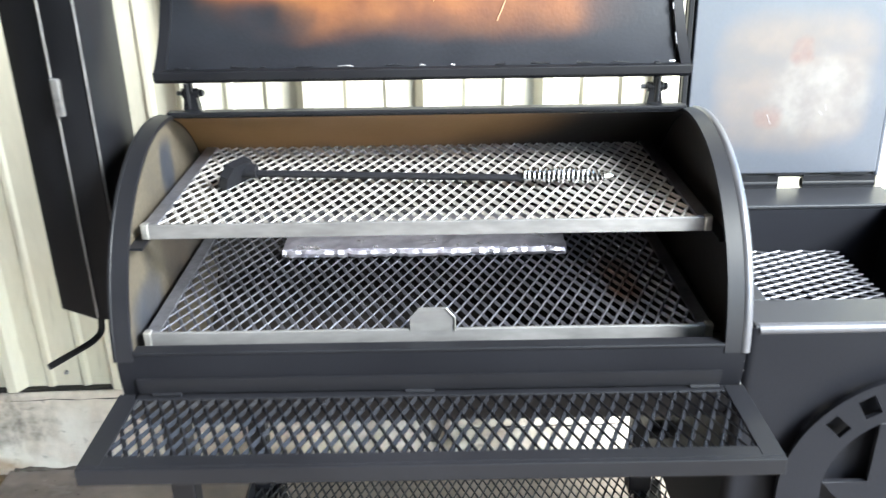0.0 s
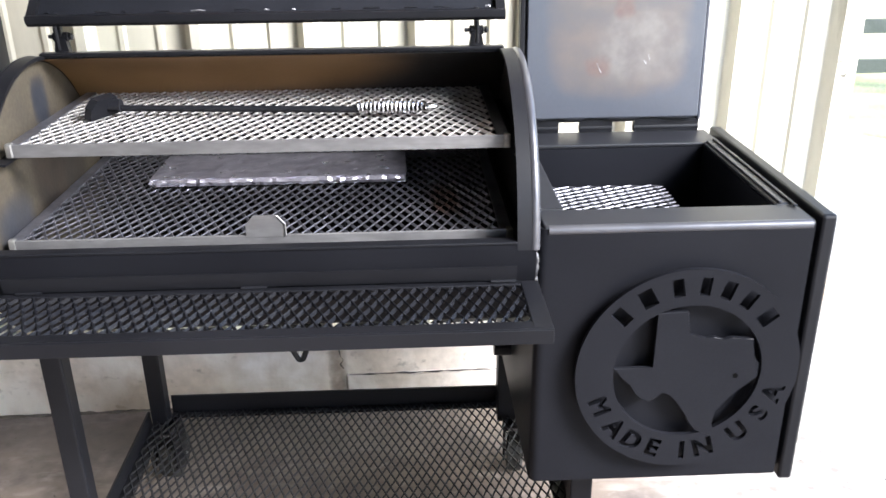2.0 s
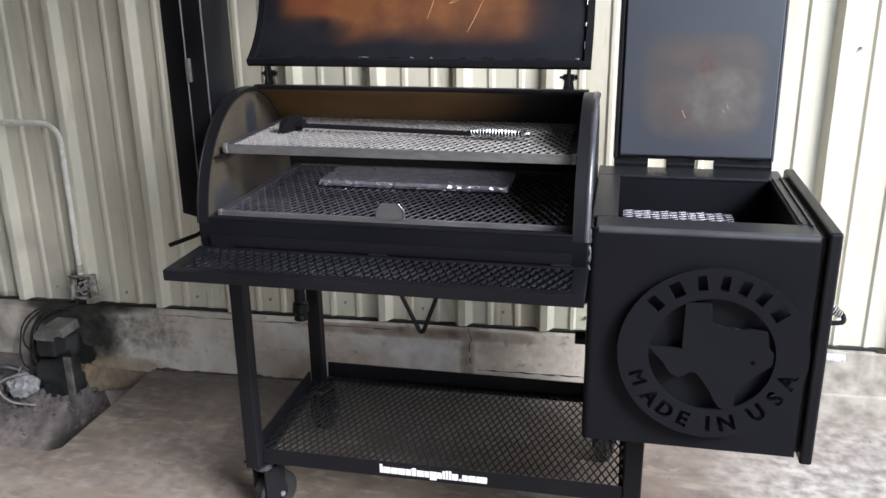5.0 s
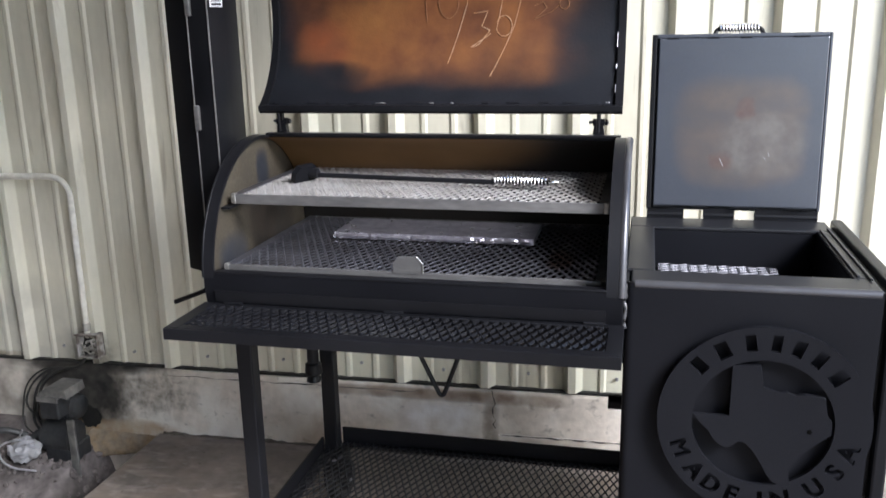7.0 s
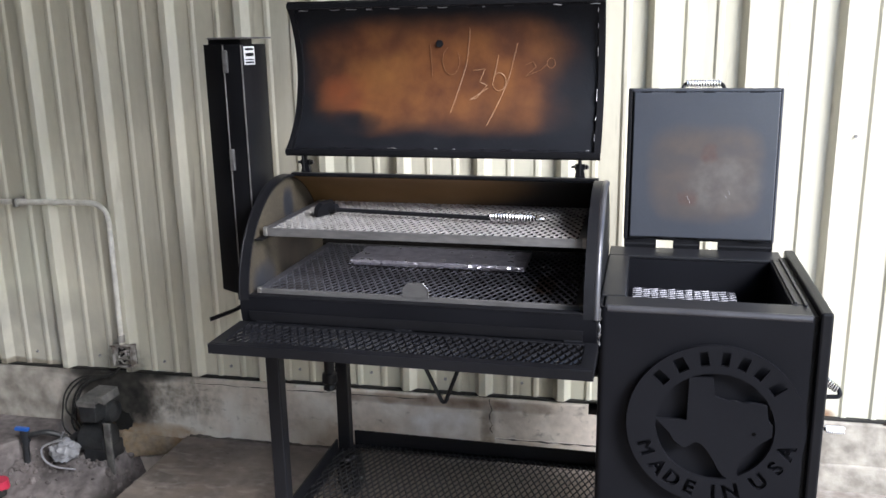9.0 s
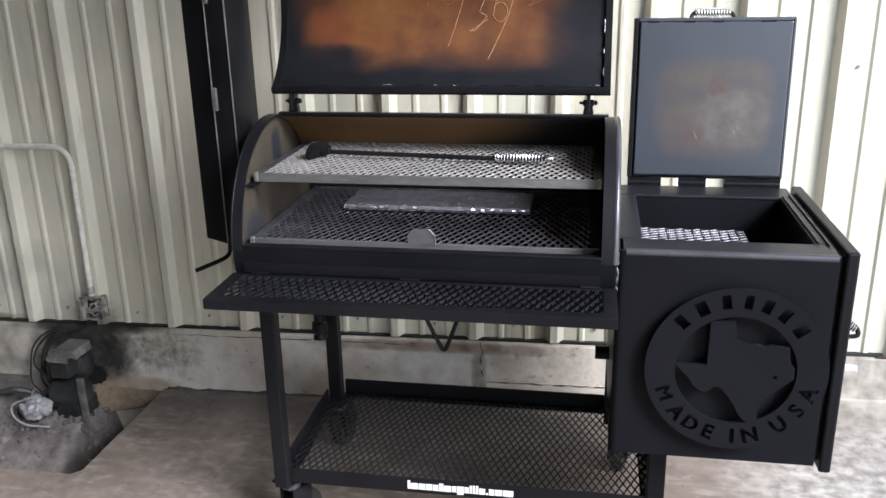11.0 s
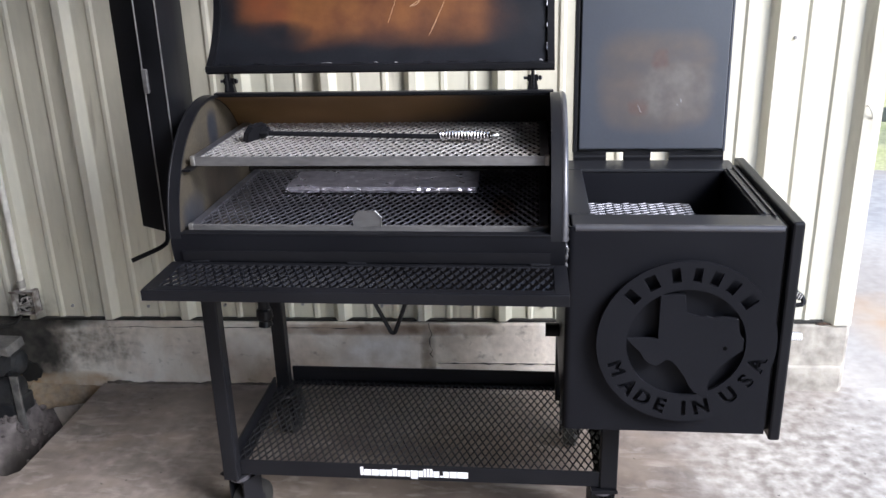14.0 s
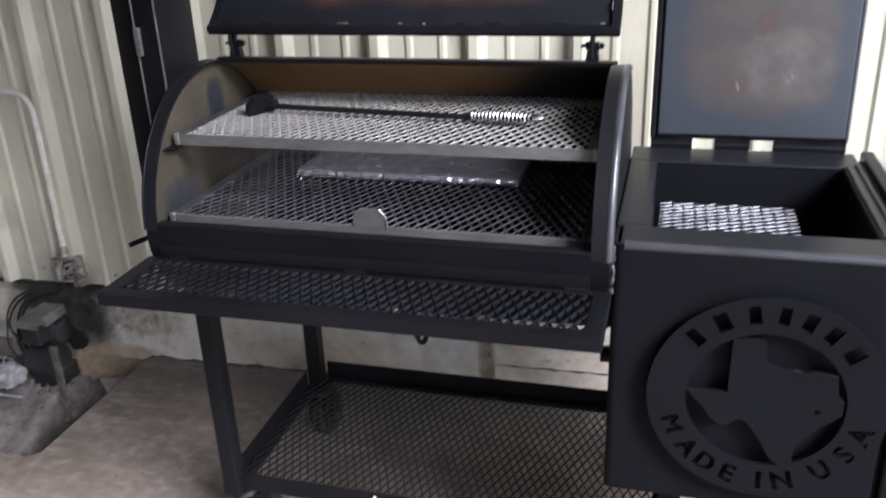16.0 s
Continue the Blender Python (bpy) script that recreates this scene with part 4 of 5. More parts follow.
part("valve_body", tubed([(0.0, 0.22, 0.528), (0.0, 0.22, 0.522), (0.0, 0.22, 0.492), (0.0, 0.22, 0.484), (0.0, 0.22, 0.466), (0.0, 0.22, 0.462)], [0.019, 0.025, 0.027, 0.019, 0.024, 0.018], 14), BLACK, drain, smooth=30)

# medallion on the firebox front
MC, MR0, MR1 = Vector((1.231, FY0 - 0.017, 0.7135)), 0.140, 0.2115
N = 96
rimo = [(MC.x + MR1 * math.cos(k * math.tau / N), MC.z + MR1 * math.sin(k * math.tau / N)) for k in range(N)]
rimi = [(MC.x + MR0 * math.cos(k * math.tau / N), MC.z + MR0 * math.sin(k * math.tau / N)) for k in range(N)]
bm = bmesh.new()
ya, yb = MC.y, MC.y - 0.009
V = [[bm.verts.new((p[0], y, p[1])) for p in line] for line, y in ((rimo, yb), (rimi, yb), (rimo, ya), (rimi, ya))]
for k in range(N):
    q = (k + 1) % N
    bm.faces.new((V[0][k], V[0][q], V[1][q], V[1][k]))
    bm.faces.new((V[2][k], V[3][k], V[3][q], V[2][q]))
    bm.faces.new((V[0][k], V[2][k], V[2][q], V[0][q]))
    bm.faces.new((V[1][k], V[1][q], V[3][q], V[3][k]))
ring = part("medallion_ring", bm, BLACK_BODY, smoker, "raised steel ring with cut-out lettering", 30)


def cutter(char, angle, bottom, size=0.052, shift=0.0):
    """A letter, or a plain bar where char is empty, standing on the ring at an angle from the top, clockwise."""
    a = radians(angle)
    rad = (MR0 + MR1) / 2 + 0.002
    centre = Vector((MC.x + rad * math.sin(a), MC.y - 0.005, MC.z + rad * math.cos(a)))
    turn = Matrix.Rotation(a + (math.pi if bottom else 0), 4, "Y")
    bm = bmesh.new()
    if char:
        cu = bpy.data.curves.new("letter", "FONT")
        cu.body, cu.size, cu.align_x, cu.align_y, cu.extrude, cu.offset, cu.resolution_u = char, size, "CENTER", "CENTER", 0.012, {"M": 0.0, "S": 0.0014}.get(char, 0.0026), 3
        ob = bpy.data.objects.new("letter", cu)
        me = bpy.data.meshes.new_from_object(ob)
        bm.from_mesh(me)
        bpy.data.objects.remove(ob)
        bpy.data.meshes.remove(me)
        bpy.data.curves.remove(cu)
        bm.transform(Matrix.Translation(centre) @ turn @ Matrix.Rotation(math.pi / 2, 4, "X") @ Matrix.Translation((shift, 0, 0)))
        bmesh.ops.remove_doubles(bm, verts=bm.verts, dist=1e-5)
    else:
        box(bm, -size / 2, size / 2, -0.012, 0.012, -0.018, 0.018, 0, Matrix.Translation(centre) @ turn)
    return bm


cuts = bpy.data.meshes.new("cuts")
allcuts = bmesh.new()
for angle, width in ((-47.5, 0.030), (-29, 0.034), (-10.5, 0.026), (5.5, 0.024), (19.5, 0.027), (34, 0.027), (51, 0.032)):
    one = cutter("", angle, False, width * 0.8)
    me = bpy.data.meshes.new("cut")
    one.to_mesh(me)
    one.free()
    allcuts.from_mesh(me)
    bpy.data.meshes.remove(me)
text = ((246.6, "M"), (227.5, "A"), (212.6, "D"), (197.5, "E"), (178, "I"), (164.5, "N"), (141, "U"), (123, "S"), (107, "A"))
for ang, ch, dx in [(a, c, w) for a, c in text for w in ((-0.0022, 0.0022) if c == "M" else (-0.001, 0.001) if c == "S" else (0.0,))]:
    one = cutter(ch, ang, True, shift=dx)
    me = bpy.data.meshes.new("cut")
    one.to_mesh(me)
    one.free()
    allcuts.from_mesh(me)
    bpy.data.meshes.remove(me)
bmesh.ops.recalc_face_normals(allcuts, faces=allcuts.faces)
allcuts.to_mesh(cuts)
allcuts.free()
cut_ob = new("cuts", cuts)
mod = ring.modifiers.new("cut", "BOOLEAN")
mod.operation, mod.object, mod.solver, mod.use_self = "DIFFERENCE", cut_ob, "EXACT", True
bpy.context.view_layer.update()
done = bpy.data.meshes.new_from_object(ring.evaluated_get(bpy.context.evaluated_depsgraph_get()))
ring.modifiers.clear()
done.shade_flat()
ring.data = done
bpy.data.objects.remove(cut_ob)
# the state-shaped plate inside the ring
SHAPE = ((-0.140, 0.012), (-0.065, 0.012), (-0.066, 0.125), (-0.010, 0.128), (-0.004, 0.081), (0.010, 0.076), (0.029, 0.071), (0.044, 0.073), (0.061, 0.067), (0.078, 0.071), (0.099, 0.069), (0.117, 0.067),
         (0.122, 0.030), (0.134, 0.014), (0.134, -0.014), (0.119, -0.027), (0.103, -0.040), (0.077, -0.067), (0.061, -0.089), (0.058, -0.115), (0.065, -0.134), (0.054, -0.142), (0.028, -0.131),
         (0.014, -0.114), (0.005, -0.092), (-0.014, -0.063), (-0.030, -0.046), (-0.045, -0.042), (-0.055, -0.055), (-0.069, -0.062), (-0.086, -0.053), (-0.096, -0.044), (-0.104, -0.025), (-0.124, -0.007))
bm = prism([(MC.x + x, MC.z + z) for x, z in SHAPE], "y", MC.y - 0.0005, MC.y - 0.0095)
bmesh.ops.bevel(bm, geom=[e for e in bm.edges if all(v.co.y < MC.y - 0.009 for v in e.verts)], offset=0.001, segments=1, affect="EDGES")
part("state_plate", bm, BLACK_BODY, smoker, "raised steel plate cut as a state outline")
part("star_hole", tubed([(MC.x + 0.092, MC.y - 0.0090, MC.z - 0.010), (MC.x + 0.092, MC.y - 0.0100, MC.z - 0.010)], 0.0060, 5), HOLE_BLACK, smoker, "small raised black star standing for a dark hole")

# ---- cart ----
LZ = 0.19
for x, y, w in ((-0.012, -0.245, 0.042), (1.056, -0.220, 0.048), (-0.008, 0.290, 0.044), (0.945, 0.255, 0.056)):
    part("leg", boxes((x, x + w, y, y + w, LZ, 0.78 if x < 1 else FZ0), bevel=0.004), BLACK, smoker)
cart_front = part("front_rail", boxes((0.030, 1.056, -0.216, -0.210, LZ + 0.004, LZ + 0.052), (0.030, 1.056, -0.210, -0.176, LZ + 0.004, LZ + 0.010), bevel=0.0015), BLACK, smoker)
part("back_rail", boxes((0.037, 1.085, 0.341, 0.348, LZ + 0.002, LZ + 0.062), (0.037, 1.085, 0.320, 0.341, LZ + 0.002, LZ + 0.009), bevel=0.0015), BLACK, smoker)
for x in (-0.012, 1.080):
    part("side_rail", boxes((x, x + 0.007, -0.168, 0.282, LZ + 0.002, LZ + 0.052), (x + (0.007 if x < 0.5 else -0.034), x + (0.041 if x < 0.5 else 0), -0.168, 0.282, LZ + 0.002, LZ + 0.009), bevel=0.0015), BLACK, smoker)
part("lower_mesh", expanded(0.0, 1.08, -0.20, 0.335, LZ + 0.012, 0.0222, 0.0500, 0.0042, 0.003, 30, 8), BLACK, smoker, "black expanded-metal storage shelf")
# web address decal: plain bars
x = 0.383
for k, (w, h, dz) in enumerate(((6, 24, 0), (14, 17, 0), (14, 17, 0), (13, 17, 0), (11, 17, 0), (9, 22, 0), (14, 17, 0), (9, 17, 0), (14, 24, -7), (9, 17, 0), (5, 23, 0), (5, 24, 0), (5, 24, 0), (12, 17, 0), (5, 5, 0), (11, 17, 0), (14, 17, 0), (21, 17, 0))):
    w, h = w * 0.00142, h * 0.00112
    part("decal_bar", boxes((x, x + w, -0.2175, -0.2161, LZ + 0.017 + dz * 0.001, LZ + 0.017 + dz * 0.001 + h), bevel=0.0), WHITE, cart_front, "white printed bar")
    x += w + 0.0021


def caster(x, y, yaw):
    m = Matrix.Translation((x, y, 0)) @ Matrix.Rotation(radians(yaw), 4, "Z")
    off = 0.035
    bm = box(bmesh.new(), -0.045, 0.045, -0.035, 0.035, LZ - 0.008, LZ - 0.001, 0.002, m)
    c = part("caster", bm, BLACK, smoker, "swivel caster with a black rubber wheel")
    part("swivel", tubed([m @ Vector((0, 0, LZ - 0.008)), m @ Vector((0, 0, LZ - 0.028))], 0.03, 14), DARK_STEEL, c, "dull metal swivel ring", 40)
    bm = bmesh.new()
    for s in (-1, 1):
        box(bm, -0.02, off + 0.015, s * 0.030 - 0.003, s * 0.030 + 0.003, 0.055, LZ - 0.028, 0.001, m)
    box(bm, -0.02, off + 0.015, -0.033, 0.033, LZ - 0.034, LZ - 0.026, 0.001, m)
    part("fork", bm, BLACK, c)
    R2 = 0.066
    prof = [(-0.022, R2 - 0.008), (-0.018, R2), (0.018, R2), (0.022, R2 - 0.008), (0.022, 0.03), (-0.022, 0.03)]
    bm = bmesh.new()
    rings = [[bm.verts.new(m @ Vector((off + r * math.cos(k * math.tau / 32), w, R2 + r * math.sin(k * math.tau / 32)))) for w, r in prof] for k in range(32)]
    for k in range(32):
        for q in range(6):
            bm.faces.new((rings[k][q], rings[k][(q + 1) % 6], rings[(k + 1) % 32][(q + 1) % 6], rings[(k + 1) % 32][q]))
    part("tyre", bm, RUBBER, c, smooth=35)
    part("hub", tubed([m @ Vector((off, -0.024, R2)), m @ Vector((off, 0.024, R2))], 0.03, 18), BLACK, c, smooth=40)
    part("axle_bolt", tubed([m @ Vector((off, -0.038, R2)), m @ Vector((off, 0.038, R2))], 0.008, 6), WELD, c)


caster(0.015, -0.185, 60)
caster(1.065, -0.185, 95)
caster(0.02, 0.30, 80)
caster(0.998, 0.275, 80)

# ---- grates, tools, tray ----
def grate(name, z, y0, material, frame_material, label, seed, sw):
    g = thing(name, (0.457, -0.05, z), label, "grill grate", "cooking grates")
    y1 = 0.19 if z > 1.1 else 0.235
    part("front_bar", boxes((0.012, 0.903, y0, y0 + 0.006, z - 0.020, z + 0.004), bevel=0.0015), frame_material, g, "grey angle-iron front bar")
    part("front_ledge", boxes((0.013, 0.902, y0 + 0.006, y0 + 0.024, z - 0.020, z - 0.015)), frame_material, g)
    part("back_bar", boxes((0.012, 0.903, y1 - 0.006, y1, z - 0.020, z + 0.004), bevel=0.0015), frame_material, g)
    for x in (0.0125, 0.8965):
        part("side_bar", boxes((x, x + 0.006, y0 + 0.006, y1 - 0.006, z - 0.020, z - 0.002), (x - (0 if x < 0.5 else 0.016), x + (0.022 if x < 0.5 else 0.006), y0 + 0.006, y1 - 0.006, z - 0.0018, z + 0.0042), bevel=0.0012), DARK_STEEL, g, "dark flat side bar")
    part("grate_mesh", expanded(0.030, 0.885, y0 + 0.006, y1 - 0.006, z, sw, 0.048, 0.0058 if z > 1.1 else 0.0054, 0.0024, 40 if z > 1.1 else 46, seed, sense=-1), material, g)
    return g


upper = grate("upper_grate", 1.140, -0.243, RAW_STEEL, BAR_STEEL, "pale raw-steel expanded-metal upper cooking grate", 11, 0.0223)
lower = grate("lower_grate", 0.983, -0.305, DARK_STEEL, BAR_STEEL, "dark oiled expanded-metal lower cooking grate with a pull tab", 12, 0.0223)
for g, z, y in ((upper, 1.14, -0.243), (lower, 0.983, -0.305)):
    for x in (0.0095, 0.8915):
        part("end_weld", boxes((x, x + 0.013, y - 0.002, y + 0.012, z - 0.020, z + 0.006), bevel=0.003), GROUND_STEEL, g, "bright ground corner weld")
bm = prism([(0.428, 0.984), (0.498, 0.984), (0.498, 1.008), (0.484, 1.024), (0.442, 1.024), (0.428, 1.008)], "y", -0.3065, -0.3020)
part("pull_tab", bm, BAR_STEEL, lower, "grey steel pull tab with ground edge")
part("tab_edge", tubed([(0.484, -0.307, 1.0245), (0.498, -0.307, 1.008), (0.498, -0.307, 0.986)], 0.0018, 5), GROUND_STEEL, lower, "bright ground edge")

tray = thing("foil_wrapped_tray", (0.44, 0.1, 0.99), "flat slab wrapped in shiny silver foil on the lower grate", "tray")
bm = bmesh.new()
nx, ny = 46, 16
rnd = random.Random(9)
top = [[None] * (ny + 1) for _ in range(nx + 1)]
bot = [[None] * (ny + 1) for _ in range(nx + 1)]
for i in range(nx + 1):
    for j in range(ny + 1):
        u, v = i / nx, j / ny
        edge = min(u, 1 - u) < 0.01 or min(v, 1 - v) < 0.02
        cr = noise.noise(Vector((u * 22, v * 9, 3.0))) * 0.0035
        x, y = 0.184 + u * 0.528, -0.026 + v * 0.170
        top[i][j] = bm.verts.new((x + cr, y + cr, 1.0045 + cr * (0.6 if edge else 1.0) + rnd.uniform(-0.0006, 0.0006)))
        bot[i][j] = bm.verts.new((x + cr * 2, y + cr * 2, 0.9885 + abs(cr) * 0.5))
for i in range(nx):
    for j in range(ny):
        bm.faces.new((top[i][j], top[i + 1][j], top[i + 1][j + 1], top[i][j + 1]))
        bm.faces.new((bot[i][j], bot[i][j + 1], bot[i + 1][j + 1], bot[i + 1][j]))
for i in range(nx):
    bm.faces.new((top[i][0], bot[i][0], bot[i + 1][0], top[i + 1][0]))
    bm.faces.new((top[i][ny], top[i + 1][ny], bot[i + 1][ny], bot[i][ny]))
for j in range(ny):
    bm.faces.new((top[0][j], top[0][j + 1], bot[0][j + 1], bot[0][j]))
    bm.faces.new((top[nx][j], bot[nx][j], bot[nx][j + 1], top[nx][j + 1]))
part("foil", bm, FOIL, tray)
rf = random.Random(12)
pts = [(0.184 + 0.524 * k / 60, -0.0265 + rf.uniform(-0.002, 0.002), 0.996 + rf.uniform(-0.0015, 0.0015)) for k in range(61)]
part("foil_fold", tubed(pts, [0.0065 + rf.uniform(-0.0015, 0.0015) for k in range(61)], 6), FOIL, tray, "crumpled bright folded front edge")

rake = thing("ash_rake", (0.4, -0.05, 1.15), "long black ash rake with a chrome spring handle", "rake")
part("rod", tubed([(0.135, -0.035, 1.158), (0.625, -0.078, 1.156)], 0.0065, 10), BLACK, rake, smooth=40)
bm = prism([(-0.036, -0.020), (0.036, -0.020), (0.038, 0.004), (0.026, 0.022), (-0.026, 0.022), (-0.038, 0.004)], "x", -0.008, 0.008)
bm.transform(Matrix.Translation((0.122, -0.050, 1.164)) @ Matrix.Rotation(radians(-24), 4, "Z") @ Matrix.Rotation(radians(20), 4, "Y"))
part("blade", bm, BLACK, rake, "black steel rake blade")
part("collar", tubed([(0.115, -0.035, 1.163), (0.155, -0.038, 1.163)], 0.013, 12), BLACK, rake, smooth=40)
part("handle_coil", coil(bmesh.new(), (0.622, -0.0778, 1.162), (0.762, -0.090, 1.162), 0.0065, 0.0125, 17, 0.0024), CHROME, rake, "chrome spring handle", 50)
part("handle_tip", tubed([(0.760, -0.0898, 1.161), (0.768, -0.0905, 1.161), (0.776, -0.0912, 1.161)], [0.0085, 0.0075, 0.003], 12), CHROME, rake, "rounded chrome tip", 50)
part("handle_core", tubed([(0.615, -0.077, 1.160), (0.768, -0.0905, 1.160)], 0.006, 8), BLACK, rake)

# ---- the pit with its pump ----
pit_group = random.Random(21)


def pit_z(x, y):
    """The dirt's height: banked up against the curb, hollowed along the slab's edge to darken it."""
    hollow = 0.75 * max(0, 1 - (PX - x) / 0.25)
    bank = min(1, max(0, (y - 0.20) / 0.25)) * min(1, max(0, (PX - 0.06 - x) / 0.22))
    return -0.155 - hollow + 0.105 * bank + noise.noise(Vector((x * 3, y * 3, 0))) * 0.03 + noise.noise(Vector((x * 14, y * 14, 5))) * 0.012


bm = bmesh.new()
px, py = 130, 24
gv = []
for i in range(px + 1):
    row = []
    for j in range(py + 1):
        x, y = -3.4 + (PX + 0.01 + 3.4) * i / px, PY - 0.01 + (0.70 - PY) * j / py
        row.append(bm.verts.new((x, y, pit_z(x, y))))
    gv.append(row)
for i in range(px):
    for j in range(py):
        bm.faces.new((gv[i][j], gv[i + 1][j], gv[i + 1][j + 1], gv[i][j + 1]))
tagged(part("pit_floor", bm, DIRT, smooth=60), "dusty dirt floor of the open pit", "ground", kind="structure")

bm = bmesh.new()
for k in range(420):
    x, y = pit_group.uniform(-1.75, -0.95), pit_group.choice((pit_group.uniform(0.05, 0.62), pit_group.uniform(0.36, 0.60), pit_group.uniform(0.36, 0.60)))
    r = pit_group.uniform(0.004, 0.022)
    m = Matrix.Translation((x, y, pit_z(x, y) + 0.002)) @ Euler([pit_group.uniform(0, 6) for _ in range(3)]).to_matrix().to_4x4() @ Matrix.Diagonal((r, r * pit_group.uniform(0.6, 1), r * pit_group.uniform(0.4, 0.8), 1))
    bmesh.ops.create_icosphere(bm, subdivisions=1, radius=1, matrix=m)
tagged(part("rubble", bm, CRUMBS, kind="stuff"), "crumbled concrete bits on the pit floor", "rubble")

pump = thing("water_pump", (-1.15, 0.5, -0.07), "grimy black pump motor with a dusty cover in the pit", "pump")
part("motor_body", tubed([(-1.235, 0.535, 0.135), (-1.115, 0.535, 0.138)], 0.052, 24), MOTOR, pump, smooth=40)
part("end_bell", tubed([(-1.115, 0.535, 0.138), (-1.098, 0.535, 0.138), (-1.088, 0.535, 0.138)], [0.050, 0.044, 0.022], 24), MOTOR, pump, smooth=30)
for k in range(5):
    part("cooling_fin", tubed([(-1.222 + k * 0.022, 0.535, 0.135), (-1.216 + k * 0.022, 0.535, 0.135)], 0.056, 24), MOTOR, pump, smooth=30)
part("wiring_box", boxes((-1.190, -1.112, 0.425, 0.505, 0.130, 0.212), bevel=0.007), MOTOR, pump, "black wiring box")
part("cover_plate", prism([(-1.197, 0.208), (-1.192, 0.228), (-1.165, 0.250), (-1.078, 0.250), (-1.072, 0.215), (-1.100, 0.222), (-1.115, 0.208)], "y", 0.430, 0.540), RIM, pump, "dusty grey cover")
part("cover_lip", boxes((-1.196, -1.108, 0.420, 0.429, 0.200, 0.222), bevel=0.003), RIM, pump, "dusty cover rim")
part("pedestal", tubed([(-1.225, 0.50, 0.03), (-1.110, 0.50, 0.03)], 0.062, 20), MOTOR, pump, smooth=40)
part("foot", boxes((-1.215, -1.105, 0.45, 0.58, -0.16, 0.0), bevel=0.01), MOTOR, pump)
part("bracket", boxes((-1.098, -1.066, 0.44, 0.452, -0.11, 0.125), bevel=0.004), RIM, pump, "grey upright bracket")
part("suction_pipe", tubed(rounded([(-1.225, 0.50, 0.03), (-1.27, 0.50, 0.03), (-1.31, 0.47, -0.02), (-1.33, 0.44, -0.12)], 0.03), 0.020, 12), MOTOR, pump, smooth=40)

# spray foam spread along the curb's foot, thick at the hole and thin towards the slab
bm = bmesh.new()
nu, nv = 44, 12
fg = []
for i in range(nu + 1):
    row = []
    u = i / nu
    x = -1.135 + 0.305 * u
    thick = 0.022 * (1 - u) ** 0.8 + 0.004
    for j in range(nv + 1):
        v = j / nv
        lump = noise.noise(Vector((x * 22, v * 3, 1))) * 0.35 + noise.noise(Vector((x * 60, v * 8, 4))) * 0.2
        bulge = thick * math.sin(math.pi * v) ** 0.7 * (1 + lump)
        row.append(bm.verts.new((x, 0.640 + 0.029 * (x + 0.8) - bulge - 0.055 * (1 - v) * (1 - 0.6 * u) + 0.004, -0.105 + (0.105 - 0.045 * u) * v + 0.035 * u + 0.012 * lump)))
    fg.append(row)
for i in range(nu):
    for j in range(nv):
        bm.faces.new((fg[i][j], fg[i + 1][j], fg[i + 1][j + 1], fg[i][j + 1]))
tagged(part("foam_lump", bm, FOAM, smooth=60), "rough orange-brown foam along the curb's foot", "foam")

# No opening is cut: a flat plate, coloured like the hole's dark inside.
hole = []
for k in range(22):
    a = k * math.tau / 22
    r = 1 + 0.35 * noise.noise(Vector((math.cos(a) * 2, math.sin(a) * 2, 9))) + (0.12 if k % 3 == 0 else -0.06)
    hole.append((-1.132 + 0.045 * r * math.cos(a), 0.050 + 0.048 * r * math.sin(a)))
tagged(part("curb_hole", prism(hole, "y", 0.6265, 0.634), RUBBER), "jagged black plate standing for a broken hole in the curb", "hole")

bm = bmesh.new()
bmesh.ops.create_icosphere(bm, subdivisions=4, radius=1)
for v in bm.verts:
    n = noise.noise(v.co * 2.5) * 0.3 + noise.noise(v.co * 7) * 0.15
    v.co = Vector((-1.268 + v.co.x * 0.060 * (1 + n), 0.405 + v.co.y * 0.05 * (1 + n), 0.005 + v.co.z * 0.042 * (1 + 1.6 * n)))
tagged(part("plastic_bag", bm, BAG, smooth=70), "crumpled pale plastic bag beside the pump", "bag")

valve = thing("pipe_valve", (-1.45, 0.42, -0.12), "thin pipe with a blue lever valve in the pit", "valve")
part("pipe", tubed(rounded([(-1.455, 0.40, -0.15), (-1.445, 0.40, 0.055), (-1.36, 0.43, 0.07), (-1.30, 0.47, 0.03)], 0.03), 0.013, 10), MOTOR, valve, smooth=40)
part("lever", boxes((-1.478, -1.415, 0.380, 0.400, 0.085, 0.100), bevel=0.004), BLUE, valve, "blue plastic lever")
part("joint", tubed([(-1.445, 0.40, 0.03), (-1.445, 0.40, 0.086)], 0.019, 12), MOTOR, valve, smooth=40)

ledge = tagged(part("ledge", prism([(-3.4, 0.64), (-1.43, 0.64), (-1.43, 0.53), (-1.455, 0.47), (-1.565, 0.29), (-3.4, 0.29)], "z", -0.14, 0.030), DIRT), "low concrete ledge in the pit", "ledge", kind="structure")
cup = thing("red_cap", (-1.44, 0.25, -0.12), "small pinkish red plastic cap on the dirt", "cap")
part("cap", tubed([(-1.47, 0.25, -0.105), (-1.47, 0.25, -0.07)], [0.04, 0.036], 16), RED, cup, smooth=40)
part("neck", tubed([(-1.45, 0.235, -0.125), (-1.45, 0.235, -0.10)], 0.02, 12), RUBBER, cup)

# conduit, junction box and cables
conduit = thing("conduit", (-1.075, 0.62, 0.43), "bent cream-painted steel conduit on the siding", "conduit")
